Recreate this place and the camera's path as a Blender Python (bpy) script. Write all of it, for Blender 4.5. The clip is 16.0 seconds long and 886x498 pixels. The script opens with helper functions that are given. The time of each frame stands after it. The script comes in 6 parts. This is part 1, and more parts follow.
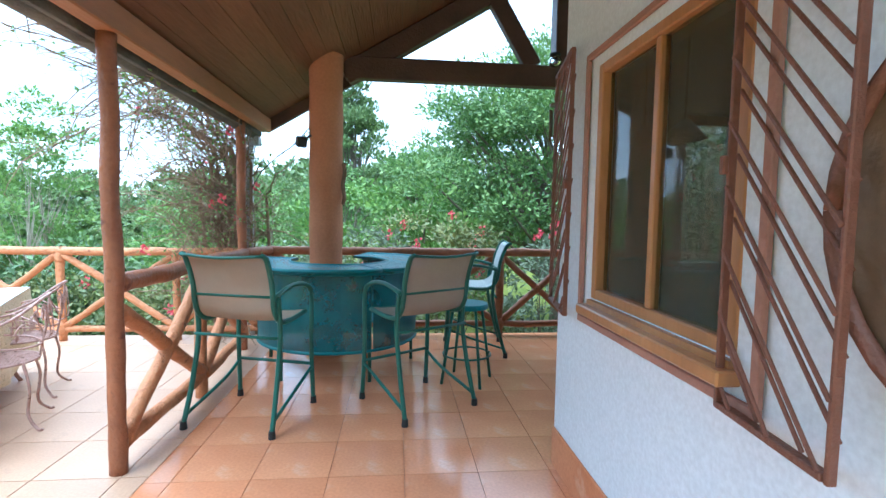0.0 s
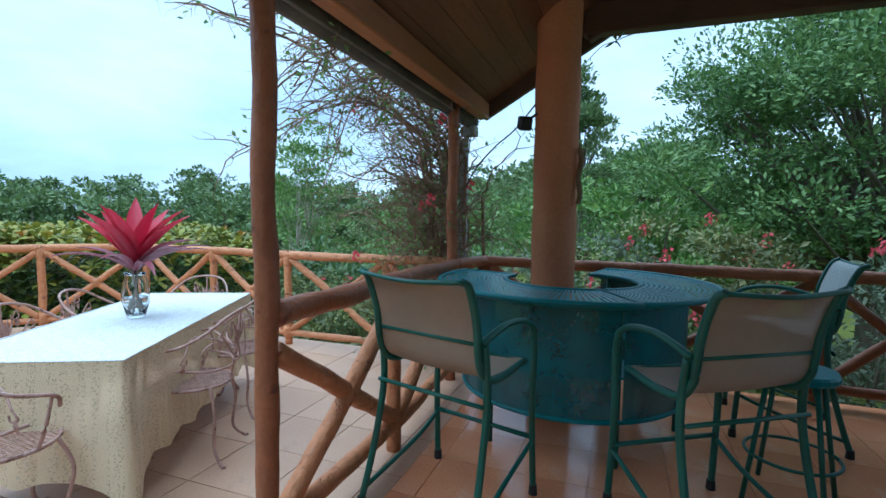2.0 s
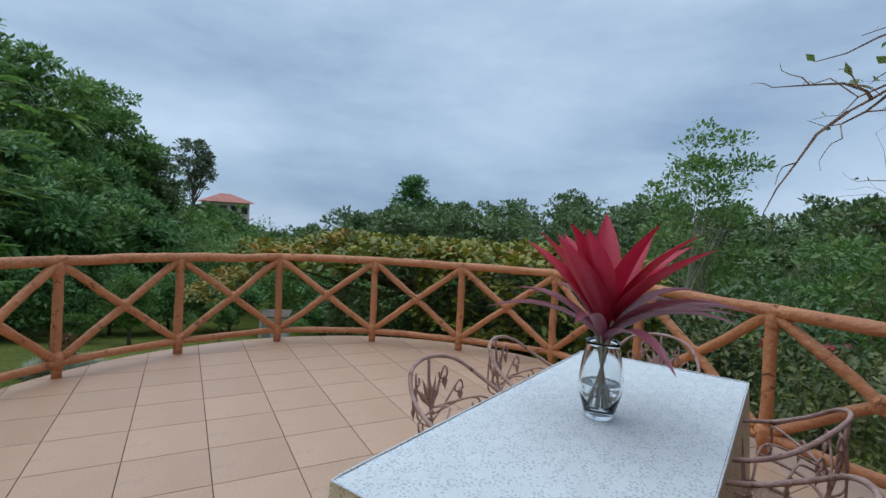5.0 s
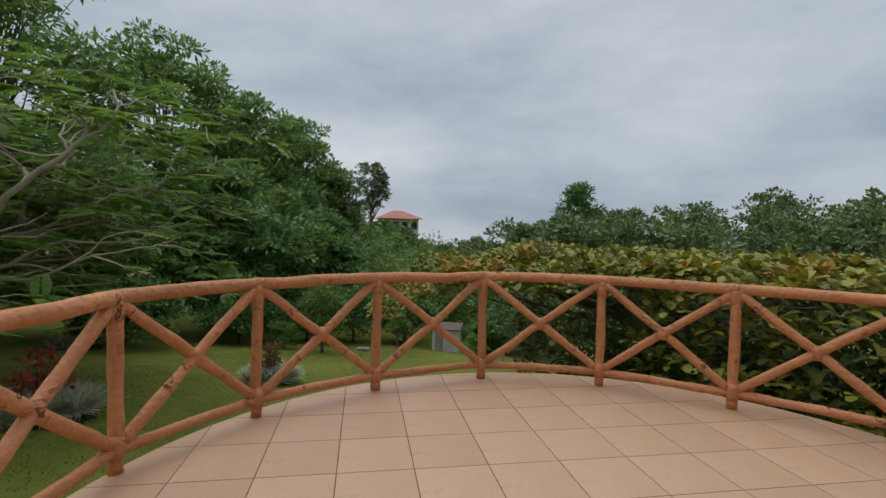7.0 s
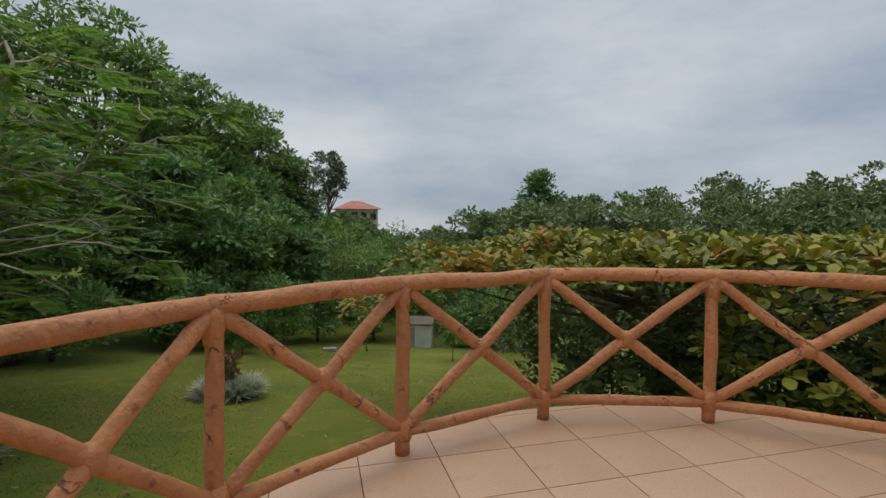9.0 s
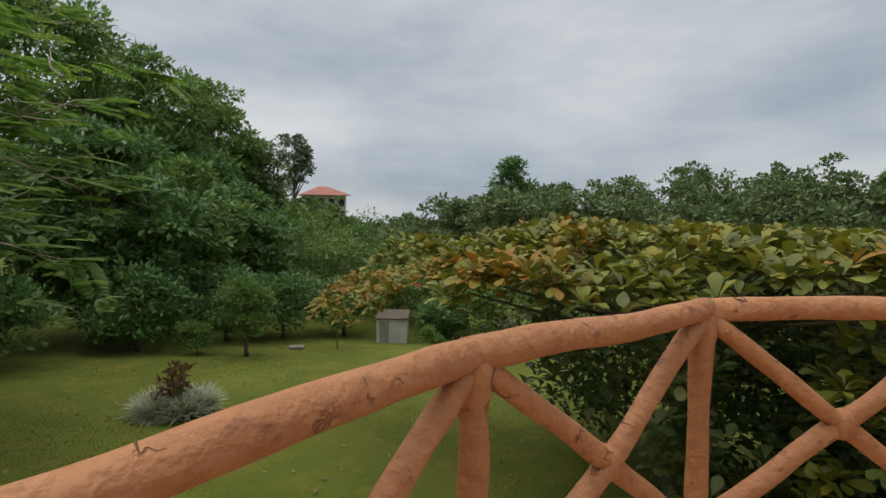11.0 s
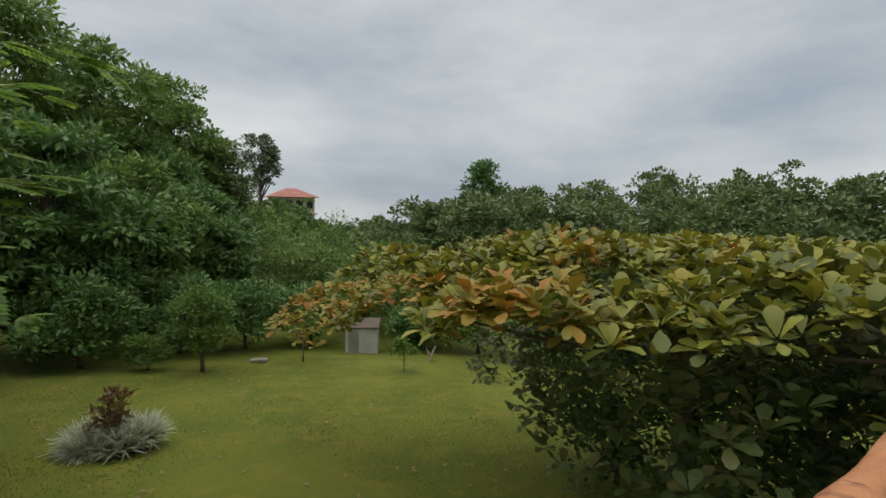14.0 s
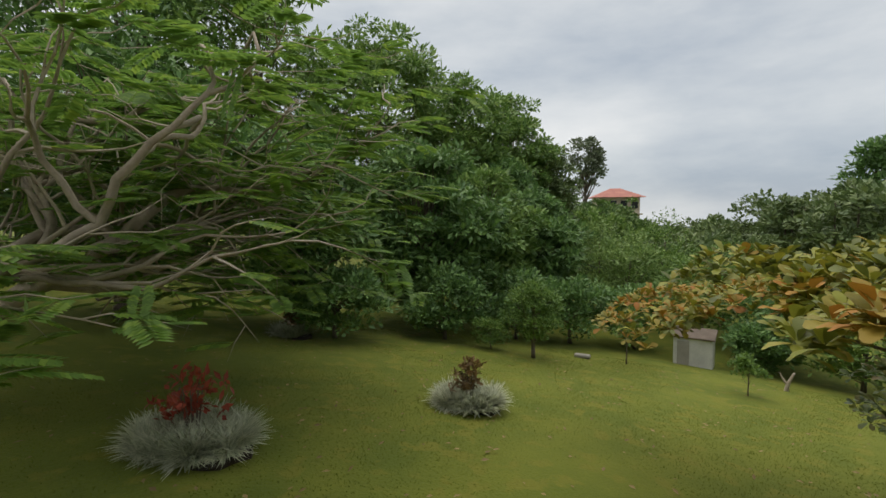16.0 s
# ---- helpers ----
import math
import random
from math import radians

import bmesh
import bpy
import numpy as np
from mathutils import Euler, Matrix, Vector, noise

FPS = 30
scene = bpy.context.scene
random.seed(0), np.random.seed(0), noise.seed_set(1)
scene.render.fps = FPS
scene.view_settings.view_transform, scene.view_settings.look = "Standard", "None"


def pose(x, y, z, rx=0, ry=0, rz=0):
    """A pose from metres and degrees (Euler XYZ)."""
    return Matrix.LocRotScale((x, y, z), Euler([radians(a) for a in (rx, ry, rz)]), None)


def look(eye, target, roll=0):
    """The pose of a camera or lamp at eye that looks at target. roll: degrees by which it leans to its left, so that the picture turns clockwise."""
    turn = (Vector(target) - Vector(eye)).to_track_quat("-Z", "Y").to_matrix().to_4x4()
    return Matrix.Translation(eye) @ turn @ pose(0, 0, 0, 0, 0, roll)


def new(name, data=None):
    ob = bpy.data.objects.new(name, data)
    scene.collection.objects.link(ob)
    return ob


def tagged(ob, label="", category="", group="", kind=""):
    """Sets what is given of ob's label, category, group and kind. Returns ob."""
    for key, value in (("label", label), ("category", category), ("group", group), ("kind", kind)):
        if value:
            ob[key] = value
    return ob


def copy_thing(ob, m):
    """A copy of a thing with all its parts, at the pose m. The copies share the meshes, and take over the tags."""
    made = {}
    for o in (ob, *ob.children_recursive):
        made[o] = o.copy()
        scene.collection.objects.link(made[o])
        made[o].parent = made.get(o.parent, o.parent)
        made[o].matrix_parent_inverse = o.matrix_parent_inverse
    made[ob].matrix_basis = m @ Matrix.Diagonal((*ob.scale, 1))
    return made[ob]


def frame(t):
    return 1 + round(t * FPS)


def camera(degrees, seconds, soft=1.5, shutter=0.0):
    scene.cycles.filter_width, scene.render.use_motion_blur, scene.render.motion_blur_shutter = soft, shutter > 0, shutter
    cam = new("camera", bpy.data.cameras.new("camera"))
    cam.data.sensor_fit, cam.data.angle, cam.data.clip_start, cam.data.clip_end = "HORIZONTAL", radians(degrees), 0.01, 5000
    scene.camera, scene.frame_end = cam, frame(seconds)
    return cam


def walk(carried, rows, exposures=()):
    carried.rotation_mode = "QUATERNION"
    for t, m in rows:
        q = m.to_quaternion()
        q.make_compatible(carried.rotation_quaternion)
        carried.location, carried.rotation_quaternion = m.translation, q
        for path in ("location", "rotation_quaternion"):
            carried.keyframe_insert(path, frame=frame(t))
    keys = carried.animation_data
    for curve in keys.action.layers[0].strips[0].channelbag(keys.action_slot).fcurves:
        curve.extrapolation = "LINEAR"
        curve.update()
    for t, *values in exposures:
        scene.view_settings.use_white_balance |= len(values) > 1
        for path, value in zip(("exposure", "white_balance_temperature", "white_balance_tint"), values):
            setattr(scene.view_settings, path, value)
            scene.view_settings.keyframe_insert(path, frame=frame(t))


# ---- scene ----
cam = camera(85.6, 16.0)
PATH = [
    (0, (0.464, 0.627, 1.425), (0.239, 2.61, 1.288), 1.0),
    (0.5, (0.428, 0.917, 1.41), (0.0, 2.865, 1.269), 1.3),
    (1, (0.302, 1.238, 1.424), (-0.22, 3.165, 1.303), 1.5),
    (1.5, (0.163, 1.542, 1.424), (-0.63, 3.372, 1.282), 1.0),
    (2, (-0.034, 1.768, 1.42), (-1.095, 3.458, 1.284), 0.8),
    (2.5, (-0.276, 1.931, 1.421), (-1.646, 3.384, 1.302), 1.7),
    (3, (-0.535, 2.068, 1.405), (-2.118, 3.285, 1.303), 1.7),
    (3.5, (-0.801, 2.181, 1.412), (-2.555, 3.139, 1.345), 2.3),
    (3.7, (-0.916, 2.218, 1.4), (-2.718, 3.082, 1.335), 2.8),
    (5.8, (-2.315, 2.149, 1.436), (-4.281, 2.507, 1.372), 2.0),
    (6, (-2.44, 2.115, 1.399), (-4.421, 2.384, 1.35), 1.8),
    (6.5, (-2.755, 1.96, 1.397), (-4.753, 2.023, 1.341), 1.1),
    (7, (-3.04, 1.774, 1.387), (-5.037, 1.686, 1.318), 1.4),
    (7.5, (-3.337, 1.607, 1.379), (-5.334, 1.558, 1.287), 0.5),
    (8, (-3.703, 1.479, 1.38), (-5.701, 1.47, 1.29), 0.6),
    (8.5, (-4.079, 1.325, 1.365), (-6.077, 1.324, 1.265), 0.9),
    (9, (-4.455, 1.142, 1.323), (-6.45, 1.23, 1.214), 0.2),
    (9.2, (-4.63, 1.124, 1.337), (-6.624, 1.222, 1.214), -0.2),
    (11.3, (-6.189, 0.784, 1.334), (-8.168, 1.031, 1.178), 0.5),
    (11.5, (-6.312, 0.764, 1.332), (-8.289, 1.031, 1.181), 0.3),
    (12, (-6.593, 0.751, 1.327), (-8.563, 1.054, 1.162), 0.6),
    (12.5, (-6.774, 0.78, 1.331), (-8.742, 1.104, 1.179), 1.1),
    (13, (-6.832, 0.825, 1.374), (-8.780, 1.251, 1.223), 1.2),
    (13.5, (-6.844, 0.836, 1.393), (-8.769, 1.361, 1.251), 1.0),
    (14, (-6.850, 0.833, 1.406), (-8.815, 1.175, 1.257), 0.9),
    (14.5, (-6.816, 0.799, 1.391), (-8.812, 0.804, 1.241), 0.7),
    (15, (-6.797, 0.779, 1.374), (-8.772, 0.503, 1.225), 0.6),
    (15.5, (-6.747, 0.747, 1.366), (-8.658, 0.175, 1.222), -0.1),
    (16, (-6.721, 0.707, 1.364), (-8.491, -0.211, 1.213), -0.4),
]
LIGHT = [
    (0, 2.4, 4800, 0), (1, 2.35, 4850, 0), (1.5, 1.9, 5000, 0), (2, 1.05, 4750, -2), (2.5, 0.55, 4900, 0), (3, 0.30, 5100, 1), (3.7, 0.1, 5250, 3), (5.8, 0.04, 5800, 8), (6.5, 0.0, 6450, 10), (9, 0.03, 6600, 10),
    (11.5, 0.1, 6900, 10), (13.5, 0.1, 6950, 9), (16, 0.34, 7000, 11),
]
walk(cam, [(t, look(eye, target, roll)) for t, eye, target, roll in PATH], LIGHT)

# ---- frame of the house: v across (to the right of the porch), u along, z up ----
ORIGIN = Vector((-1.40, 3.07, 0.0))
HOUSE = Matrix.Translation(ORIGIN) @ Matrix.Rotation(radians(12), 4, "Z")


def at(v, u, z=0.0, turn=0.0):
    """A pose in the frame of the house."""
    return HOUSE @ Matrix.Translation((v, u, z)) @ Matrix.Rotation(radians(turn), 4, "Z")


def ground_z(x, y):
    """Height of the ground: a lawn that falls away from the terrace, a valley and wooded hills."""
    X, Y = max(x, -30.0), min(max(y, -25.0), 16.0)
    z = -2.95 + 0.15 * (min(X, -6.0) + 16.4) - 0.05 * (Y + 3.4)
    far = min(max((-x - 40.0) / 55.0, 0.0), 1.0)
    far = far * far * (3 - 2 * far)
    z += far * (1.4 + 1.6 * min(max((y - 14.0) / 40.0, 0.0), 1.0))
    side = min(max((y - 22.0) / 70.0, 0.0), 1.0)
    z += side * side * (3 - 2 * side) * 5.0
    back = min(max((-y - 12.0) / 40.0, 0.0), 1.0)
    return z + back * 2.5 - 0.03 * max(0.0, math.hypot(x, y) - 115.0)


# ---- world and light ----
world = bpy.data.worlds.new("overcast_sky")
scene.world = world
world.use_nodes = True
wn, wl = world.node_tree.nodes, world.node_tree.links
wn.clear()
w_out, w_bg = wn.new("ShaderNodeOutputWorld"), wn.new("ShaderNodeBackground")
w_sky = wn.new("ShaderNodeTexSky")
w_sky.sky_type, w_sky.sun_disc = "NISHITA", False
w_sky.sun_elevation, w_sky.sun_rotation = radians(72), radians(214)
w_tc, w_map = wn.new("ShaderNodeTexCoord"), wn.new("ShaderNodeMapping")
w_map.inputs["Scale"].default_value = (1.0, 1.0, 3.0)
w_map.inputs["Rotation"].default_value = (0.0, 0.0, 0.6)
w_n1, w_n2 = wn.new("ShaderNodeTexNoise"), wn.new("ShaderNodeTexNoise")
w_n1.inputs["Scale"].default_value, w_n1.inputs["Detail"].default_value, w_n1.inputs["Roughness"].default_value = 1.5, 8.0, 0.56
w_n2.inputs["Scale"].default_value, w_n2.inputs["Detail"].default_value = 0.9, 3.0
w_add = wn.new("ShaderNodeMath")
w_add.operation = "MULTIPLY_ADD"
w_add.inputs[1].default_value = 0.5
w_ramp = wn.new("ShaderNodeValToRGB")
els = w_ramp.color_ramp.elements
els[0].position, els[0].color = 0.52, (0.335, 0.405, 0.50, 1)
els[1].position, els[1].color = 0.92, (0.72, 0.76, 0.80, 1)
mid = els.new(0.70)
mid.color = (0.51, 0.57, 0.635, 1)
w_gain = wn.new("ShaderNodeMix")
w_gain.data_type, w_gain.blend_type = "RGBA", "MULTIPLY"
w_gain.inputs["Factor"].default_value = 1.0
w_gain.inputs[7].default_value = (7.5, 7.5, 7.5, 1)
w_mix = wn.new("ShaderNodeMix")
w_mix.data_type = "RGBA"
w_mix.inputs["Factor"].default_value = 0.93
wl.new(w_tc.outputs["Generated"], w_map.inputs["Vector"])
wl.new(w_map.outputs["Vector"], w_n1.inputs["Vector"])
wl.new(w_map.outputs["Vector"], w_n2.inputs["Vector"])
wl.new(w_n2.outputs[0], w_add.inputs[0])
wl.new(w_n1.outputs[0], w_add.inputs[2])
wl.new(w_add.outputs[0], w_ramp.inputs["Fac"])
wl.new(w_ramp.outputs["Color"], w_gain.inputs[6])
wl.new(w_sky.outputs["Color"], w_mix.inputs[6])
wl.new(w_gain.outputs[2], w_mix.inputs[7])
wl.new(w_mix.outputs[2], w_bg.inputs["Color"])
w_bg.inputs["Strength"].default_value = 0.12
wl.new(w_bg.outputs["Background"], w_out.inputs["Surface"])

sun = new("sun", bpy.data.lights.new("sun", "SUN"))
sun.data.energy, sun.data.angle, sun.data.color = 1.5, radians(80), (1.0, 0.97, 0.92)
sun.matrix_world = look((-6, -9, 34), (0, 0, 0))


# ---- materials ----
def mat(name, c1, c2, scale=6.0, rough=0.6, bump=0.15, fine=60.0, metal=0.0, vary=0.0, by="object", leaf=0.0, stretch=(1, 1, 1), coat=0.0, spot=None, spot_at=0.62, crack=None, clear=0.0):
    """A procedural surface: two colours blended by a broad noise, fine grain and relief, and a change from piece to piece."""
    m = bpy.data.materials.new(name)
    m.use_nodes = True
    n, l = m.node_tree.nodes, m.node_tree.links
    n.clear()
    out, b = n.new("ShaderNodeOutputMaterial"), n.new("ShaderNodeBsdfPrincipled")
    tc, mp = n.new("ShaderNodeTexCoord"), n.new("ShaderNodeMapping")
    mp.inputs["Scale"].default_value = stretch
    l.new(tc.outputs["Object"], mp.inputs["Vector"])
    broad, grain = n.new("ShaderNodeTexNoise"), n.new("ShaderNodeTexNoise")
    broad.inputs["Scale"].default_value, broad.inputs["Detail"].default_value = scale, 5.0
    grain.inputs["Scale"].default_value, grain.inputs["Detail"].default_value = fine, 4.0
    for x in (broad, grain):
        l.new(mp.outputs["Vector"], x.inputs["Vector"])
    ramp = n.new("ShaderNodeValToRGB")
    e = ramp.color_ramp.elements
    e[0].position, e[0].color = 0.32, (*c1, 1)
    e[1].position, e[1].color = 0.68, (*c2, 1)
    l.new(broad.outputs[0], ramp.inputs["Fac"])
    col = ramp.outputs["Color"]
    if spot:
        sn = n.new("ShaderNodeTexNoise")
        sn.inputs["Scale"].default_value, sn.inputs["Detail"].default_value = scale * 2.3, 6.0
        l.new(mp.outputs["Vector"], sn.inputs["Vector"])
        sr = n.new("ShaderNodeValToRGB")
        sr.color_ramp.elements[0].position, sr.color_ramp.elements[1].position = spot_at, spot_at + 0.08
        l.new(sn.outputs[0], sr.inputs["Fac"])
        sm = n.new("ShaderNodeMix")
        sm.data_type = "RGBA"
        sm.inputs[7].default_value = (*spot, 1)
        l.new(sr.outputs["Color"], sm.inputs["Factor"])
        l.new(col, sm.inputs[6])
        col = sm.outputs[2]
    line = None
    if crack:
        cn, cr, cm = n.new("ShaderNodeTexNoise"), n.new("ShaderNodeValToRGB"), n.new("ShaderNodeMix")
        cn.inputs["Scale"].default_value, cn.inputs["Detail"].default_value, cn.inputs["Distortion"].default_value = 4.5, 5.0, 0.6
        l.new(mp.outputs["Vector"], cn.inputs["Vector"])
        ce = cr.color_ramp.elements
        ce[0].position, ce[0].color = 0.488, (0, 0, 0, 1)
        ce[1].position, ce[1].color = 0.512, (0, 0, 0, 1)
        peak = ce.new(0.50)
        peak.color = (1, 1, 1, 1)
        l.new(cn.outputs[0], cr.inputs["Fac"])
        cm.data_type = "RGBA"
        cm.inputs[7].default_value = (*crack, 1)
        ck, cp = n.new("ShaderNodeMapRange"), n.new("ShaderNodeMath")
        ck.inputs["From Min"].default_value, ck.inputs["From Max"].default_value = 0.53, 0.64
        l.new(broad.outputs[0], ck.inputs["Value"])
        cp.operation = "MULTIPLY"
        l.new(cr.outputs["Color"], cp.inputs[0])
        l.new(ck.outputs[0], cp.inputs[1])
        l.new(cp.outputs[0], cm.inputs["Factor"])
        l.new(col, cm.inputs[6])
        col, line = cm.outputs[2], cp.outputs[0]
    g = n.new("ShaderNodeMapRange")
    g.inputs["To Min"].default_value, g.inputs["To Max"].default_value = 0.82, 1.18
    l.new(grain.outputs[0], g.inputs["Value"])
    val = g.outputs[0]
    if vary:
        src = n.new("ShaderNodeObjectInfo").outputs["Random"] if by == "object" else n.new("ShaderNodeNewGeometry").outputs["Random Per Island"]
        r = n.new("ShaderNodeMapRange")
        r.inputs["To Min"].default_value, r.inputs["To Max"].default_value = 1 - vary, 1 + vary
        l.new(src, r.inputs["Value"])
        mu = n.new("ShaderNodeMath")
        mu.operation = "MULTIPLY"
        l.new(val, mu.inputs[0])
        l.new(r.outputs[0], mu.inputs[1])
        val = mu.outputs[0]
    hs = n.new("ShaderNodeHueSaturation")
    l.new(col, hs.inputs["Color"])
    l.new(val, hs.inputs["Value"])
    l.new(hs.outputs["Color"], b.inputs["Base Color"])
    b.inputs["Roughness"].default_value, b.inputs["Metallic"].default_value = rough, metal
    b.inputs["Coat Weight"].default_value = coat
    if bump:
        bp = n.new("ShaderNodeBump")
        bp.inputs["Strength"].default_value, bp.inputs["Distance"].default_value = bump, 0.02
        if line:
            hm = n.new("ShaderNodeMath")
            hm.operation = "SUBTRACT"
            l.new(grain.outputs[0], hm.inputs[0])
            l.new(line, hm.inputs[1])
            l.new(hm.outputs[0], bp.inputs["Height"])
        else:
            l.new(grain.outputs[0], bp.inputs["Height"])
        l.new(bp.outputs["Normal"], b.inputs["Normal"])
    if clear:
        tp, mx = n.new("ShaderNodeBsdfTransparent"), n.new("ShaderNodeMixShader")
        mx.inputs[0].default_value = clear
        l.new(b.outputs[0], mx.inputs[1])
        l.new(tp.outputs[0], mx.inputs[2])
        l.new(mx.outputs[0], out.inputs["Surface"])
    elif leaf:
        tr, mx = n.new("ShaderNodeBsdfTranslucent"), n.new("ShaderNodeMixShader")
        l.new(hs.outputs["Color"], tr.inputs["Color"])
        mx.inputs[0].default_value = leaf
        l.new(b.outputs[0], mx.inputs[1])
        l.new(tr.outputs[0], mx.inputs[2])
        l.new(mx.outputs[0], out.inputs["Surface"])
    else:
        l.new(b.outputs[0], out.inputs["Surface"])
    return m


def leaf_mat(name, ramp_cols, leaf=0.3, rough=0.5):
    """Foliage: a colour for every leaf, taken from a ramp, with soft broad patches."""
    m = mat(name, ramp_cols[0][1], ramp_cols[-1][1], 1.0, rough, 0.0, 30.0, leaf=leaf)
    n, l = m.node_tree.nodes, m.node_tree.links
    ramp = next(x for x in n if x.type == "VALTORGB")
    geo, nz, mx = n.new("ShaderNodeNewGeometry"), n.new("ShaderNodeTexNoise"), n.new("ShaderNodeMath")
    nz.inputs["Scale"].default_value, nz.inputs["Detail"].default_value = 0.7, 3.0
    tc = next(x for x in n if x.type == "TEX_COORD")
    l.new(tc.outputs["Object"], nz.inputs["Vector"])
    mx.operation = "MULTIPLY_ADD"
    mx.inputs[1].default_value = 0.5
    sub = n.new("ShaderNodeMath")
    sub.operation = "MULTIPLY"
    sub.inputs[1].default_value = 0.52
    l.new(geo.outputs["Random Per Island"], mx.inputs[0])
    l.new(nz.outputs[0], sub.inputs[0])
    l.new(sub.outputs[0], mx.inputs[2])
    l.new(mx.outputs[0], ramp.inputs["Fac"])
    e = ramp.color_ramp.elements
    for k, (p, c) in enumerate(ramp_cols):
        x = e[k] if k < 2 else e.new(p)
        x.position, x.color = p, (*c, 1)
    return m


M_LOG = mat("painted_concrete_log", (0.46, 0.185, 0.072), (0.56, 0.245, 0.105), 5, 0.62, 0.9, 26, vary=0.08, spot=(0.28, 0.105, 0.05), spot_at=0.64, crack=(0.13, 0.045, 0.025))
M_LOGDARK = mat("varnished_brown_log", (0.24, 0.085, 0.035), (0.34, 0.125, 0.05), 5, 0.5, 0.45, 38, vary=0.08, spot=(0.14, 0.045, 0.025), spot_at=0.64)
M_COLUMN = mat("terracotta_plaster", (0.46, 0.175, 0.075), (0.53, 0.215, 0.10), 2.5, 0.75, 0.2, 45)
M_BEAM = mat("dark_stained_timber", (0.060, 0.027, 0.018), (0.11, 0.048, 0.03), 3, 0.5, 0.3, 40, stretch=(1, 0.2, 1))
M_PLANK = mat("ceiling_plank", (0.13, 0.048, 0.022), (0.22, 0.085, 0.038), 2.5, 0.5, 0.3, 40, vary=0.18, by="island", stretch=(1, 0.15, 1))
M_FASCIA = mat("orange_varnished_timber", (0.30, 0.115, 0.04), (0.40, 0.165, 0.06), 3, 0.45, 0.25, 40, stretch=(1, 0.15, 1))
M_ROOF = mat("weathered_roof_edge", (0.10, 0.09, 0.075), (0.17, 0.15, 0.12), 4, 0.8, 0.4, 40)
M_WALL = mat("white_painted_plaster", (0.715, 0.775, 0.82), (0.755, 0.81, 0.85), 1.2, 0.75, 0.008, 60)
M_TRIM = mat("brown_paint_band", (0.34, 0.17, 0.12), (0.42, 0.22, 0.15), 4, 0.7, 0.2, 60)
M_FRAME = mat("honey_varnished_wood", (0.40, 0.185, 0.065), (0.52, 0.26, 0.10), 4, 0.38, 0.15, 50, stretch=(1, 1, 0.2), coat=0.3)
M_GRILLE = mat("rust_brown_painted_steel", (0.15, 0.058, 0.032), (0.22, 0.088, 0.05), 9, 0.5, 0.3, 90)
M_TILE = mat("beige_ceramic_tile", (0.485, 0.30, 0.19), (0.555, 0.36, 0.235), 1.1, 0.42, 0.06, 70, vary=0.05, spot=(0.44, 0.28, 0.19), spot_at=0.63)
M_GROUT = mat("dark_grout", (0.11, 0.055, 0.038), (0.16, 0.085, 0.06), 8, 0.9, 0.4, 90)
M_RED = mat("glossy_terracotta_tile", (0.58, 0.235, 0.11), (0.68, 0.31, 0.155), 1.6, 0.13, 0.03, 60, vary=0.05, spot=(0.66, 0.36, 0.22), spot_at=0.60)
M_GROUT2 = mat("terracotta_grout", (0.43, 0.185, 0.095), (0.51, 0.24, 0.13), 8, 0.8, 0.3, 90)
M_CONC = mat("stained_concrete", (0.26, 0.24, 0.21), (0.36, 0.33, 0.29), 2, 0.85, 0.4, 40)
M_STONE = mat("slate_veneer_stone", (0.16, 0.18, 0.20), (0.27, 0.28, 0.29), 5, 0.7, 0.5, 30, vary=0.3)
M_GREEN = mat("green_powder_coat_steel", (0.012, 0.092, 0.066), (0.02, 0.125, 0.09), 6, 0.42, 0.08, 90)
M_TEAL = mat("teal_mesh_steel", (0.008, 0.14, 0.16), (0.014, 0.19, 0.21), 6, 0.45, 0.1, 60)
M_MESH = mat("perforated_teal_skirt", (0.006, 0.11, 0.13), (0.012, 0.16, 0.18), 6, 0.5, 0.1, 60, clear=0.28)
M_SLING = mat("taupe_woven_sling", (0.34, 0.25, 0.175), (0.40, 0.30, 0.215), 4, 0.8, 0.5, 220, clear=0.10)
M_SLINGL = mat("pale_grey_sling", (0.52, 0.56, 0.54), (0.60, 0.63, 0.60), 4, 0.8, 0.4, 220)
M_RUBBER = mat("black_rubber", (0.012, 0.012, 0.013), (0.025, 0.025, 0.025), 9, 0.7, 0.1, 90)
M_IRON = mat("faded_pink_wrought_iron", (0.36, 0.21, 0.17), (0.50, 0.33, 0.28), 14, 0.6, 0.4, 90, spot=(0.20, 0.11, 0.08), spot_at=0.58)


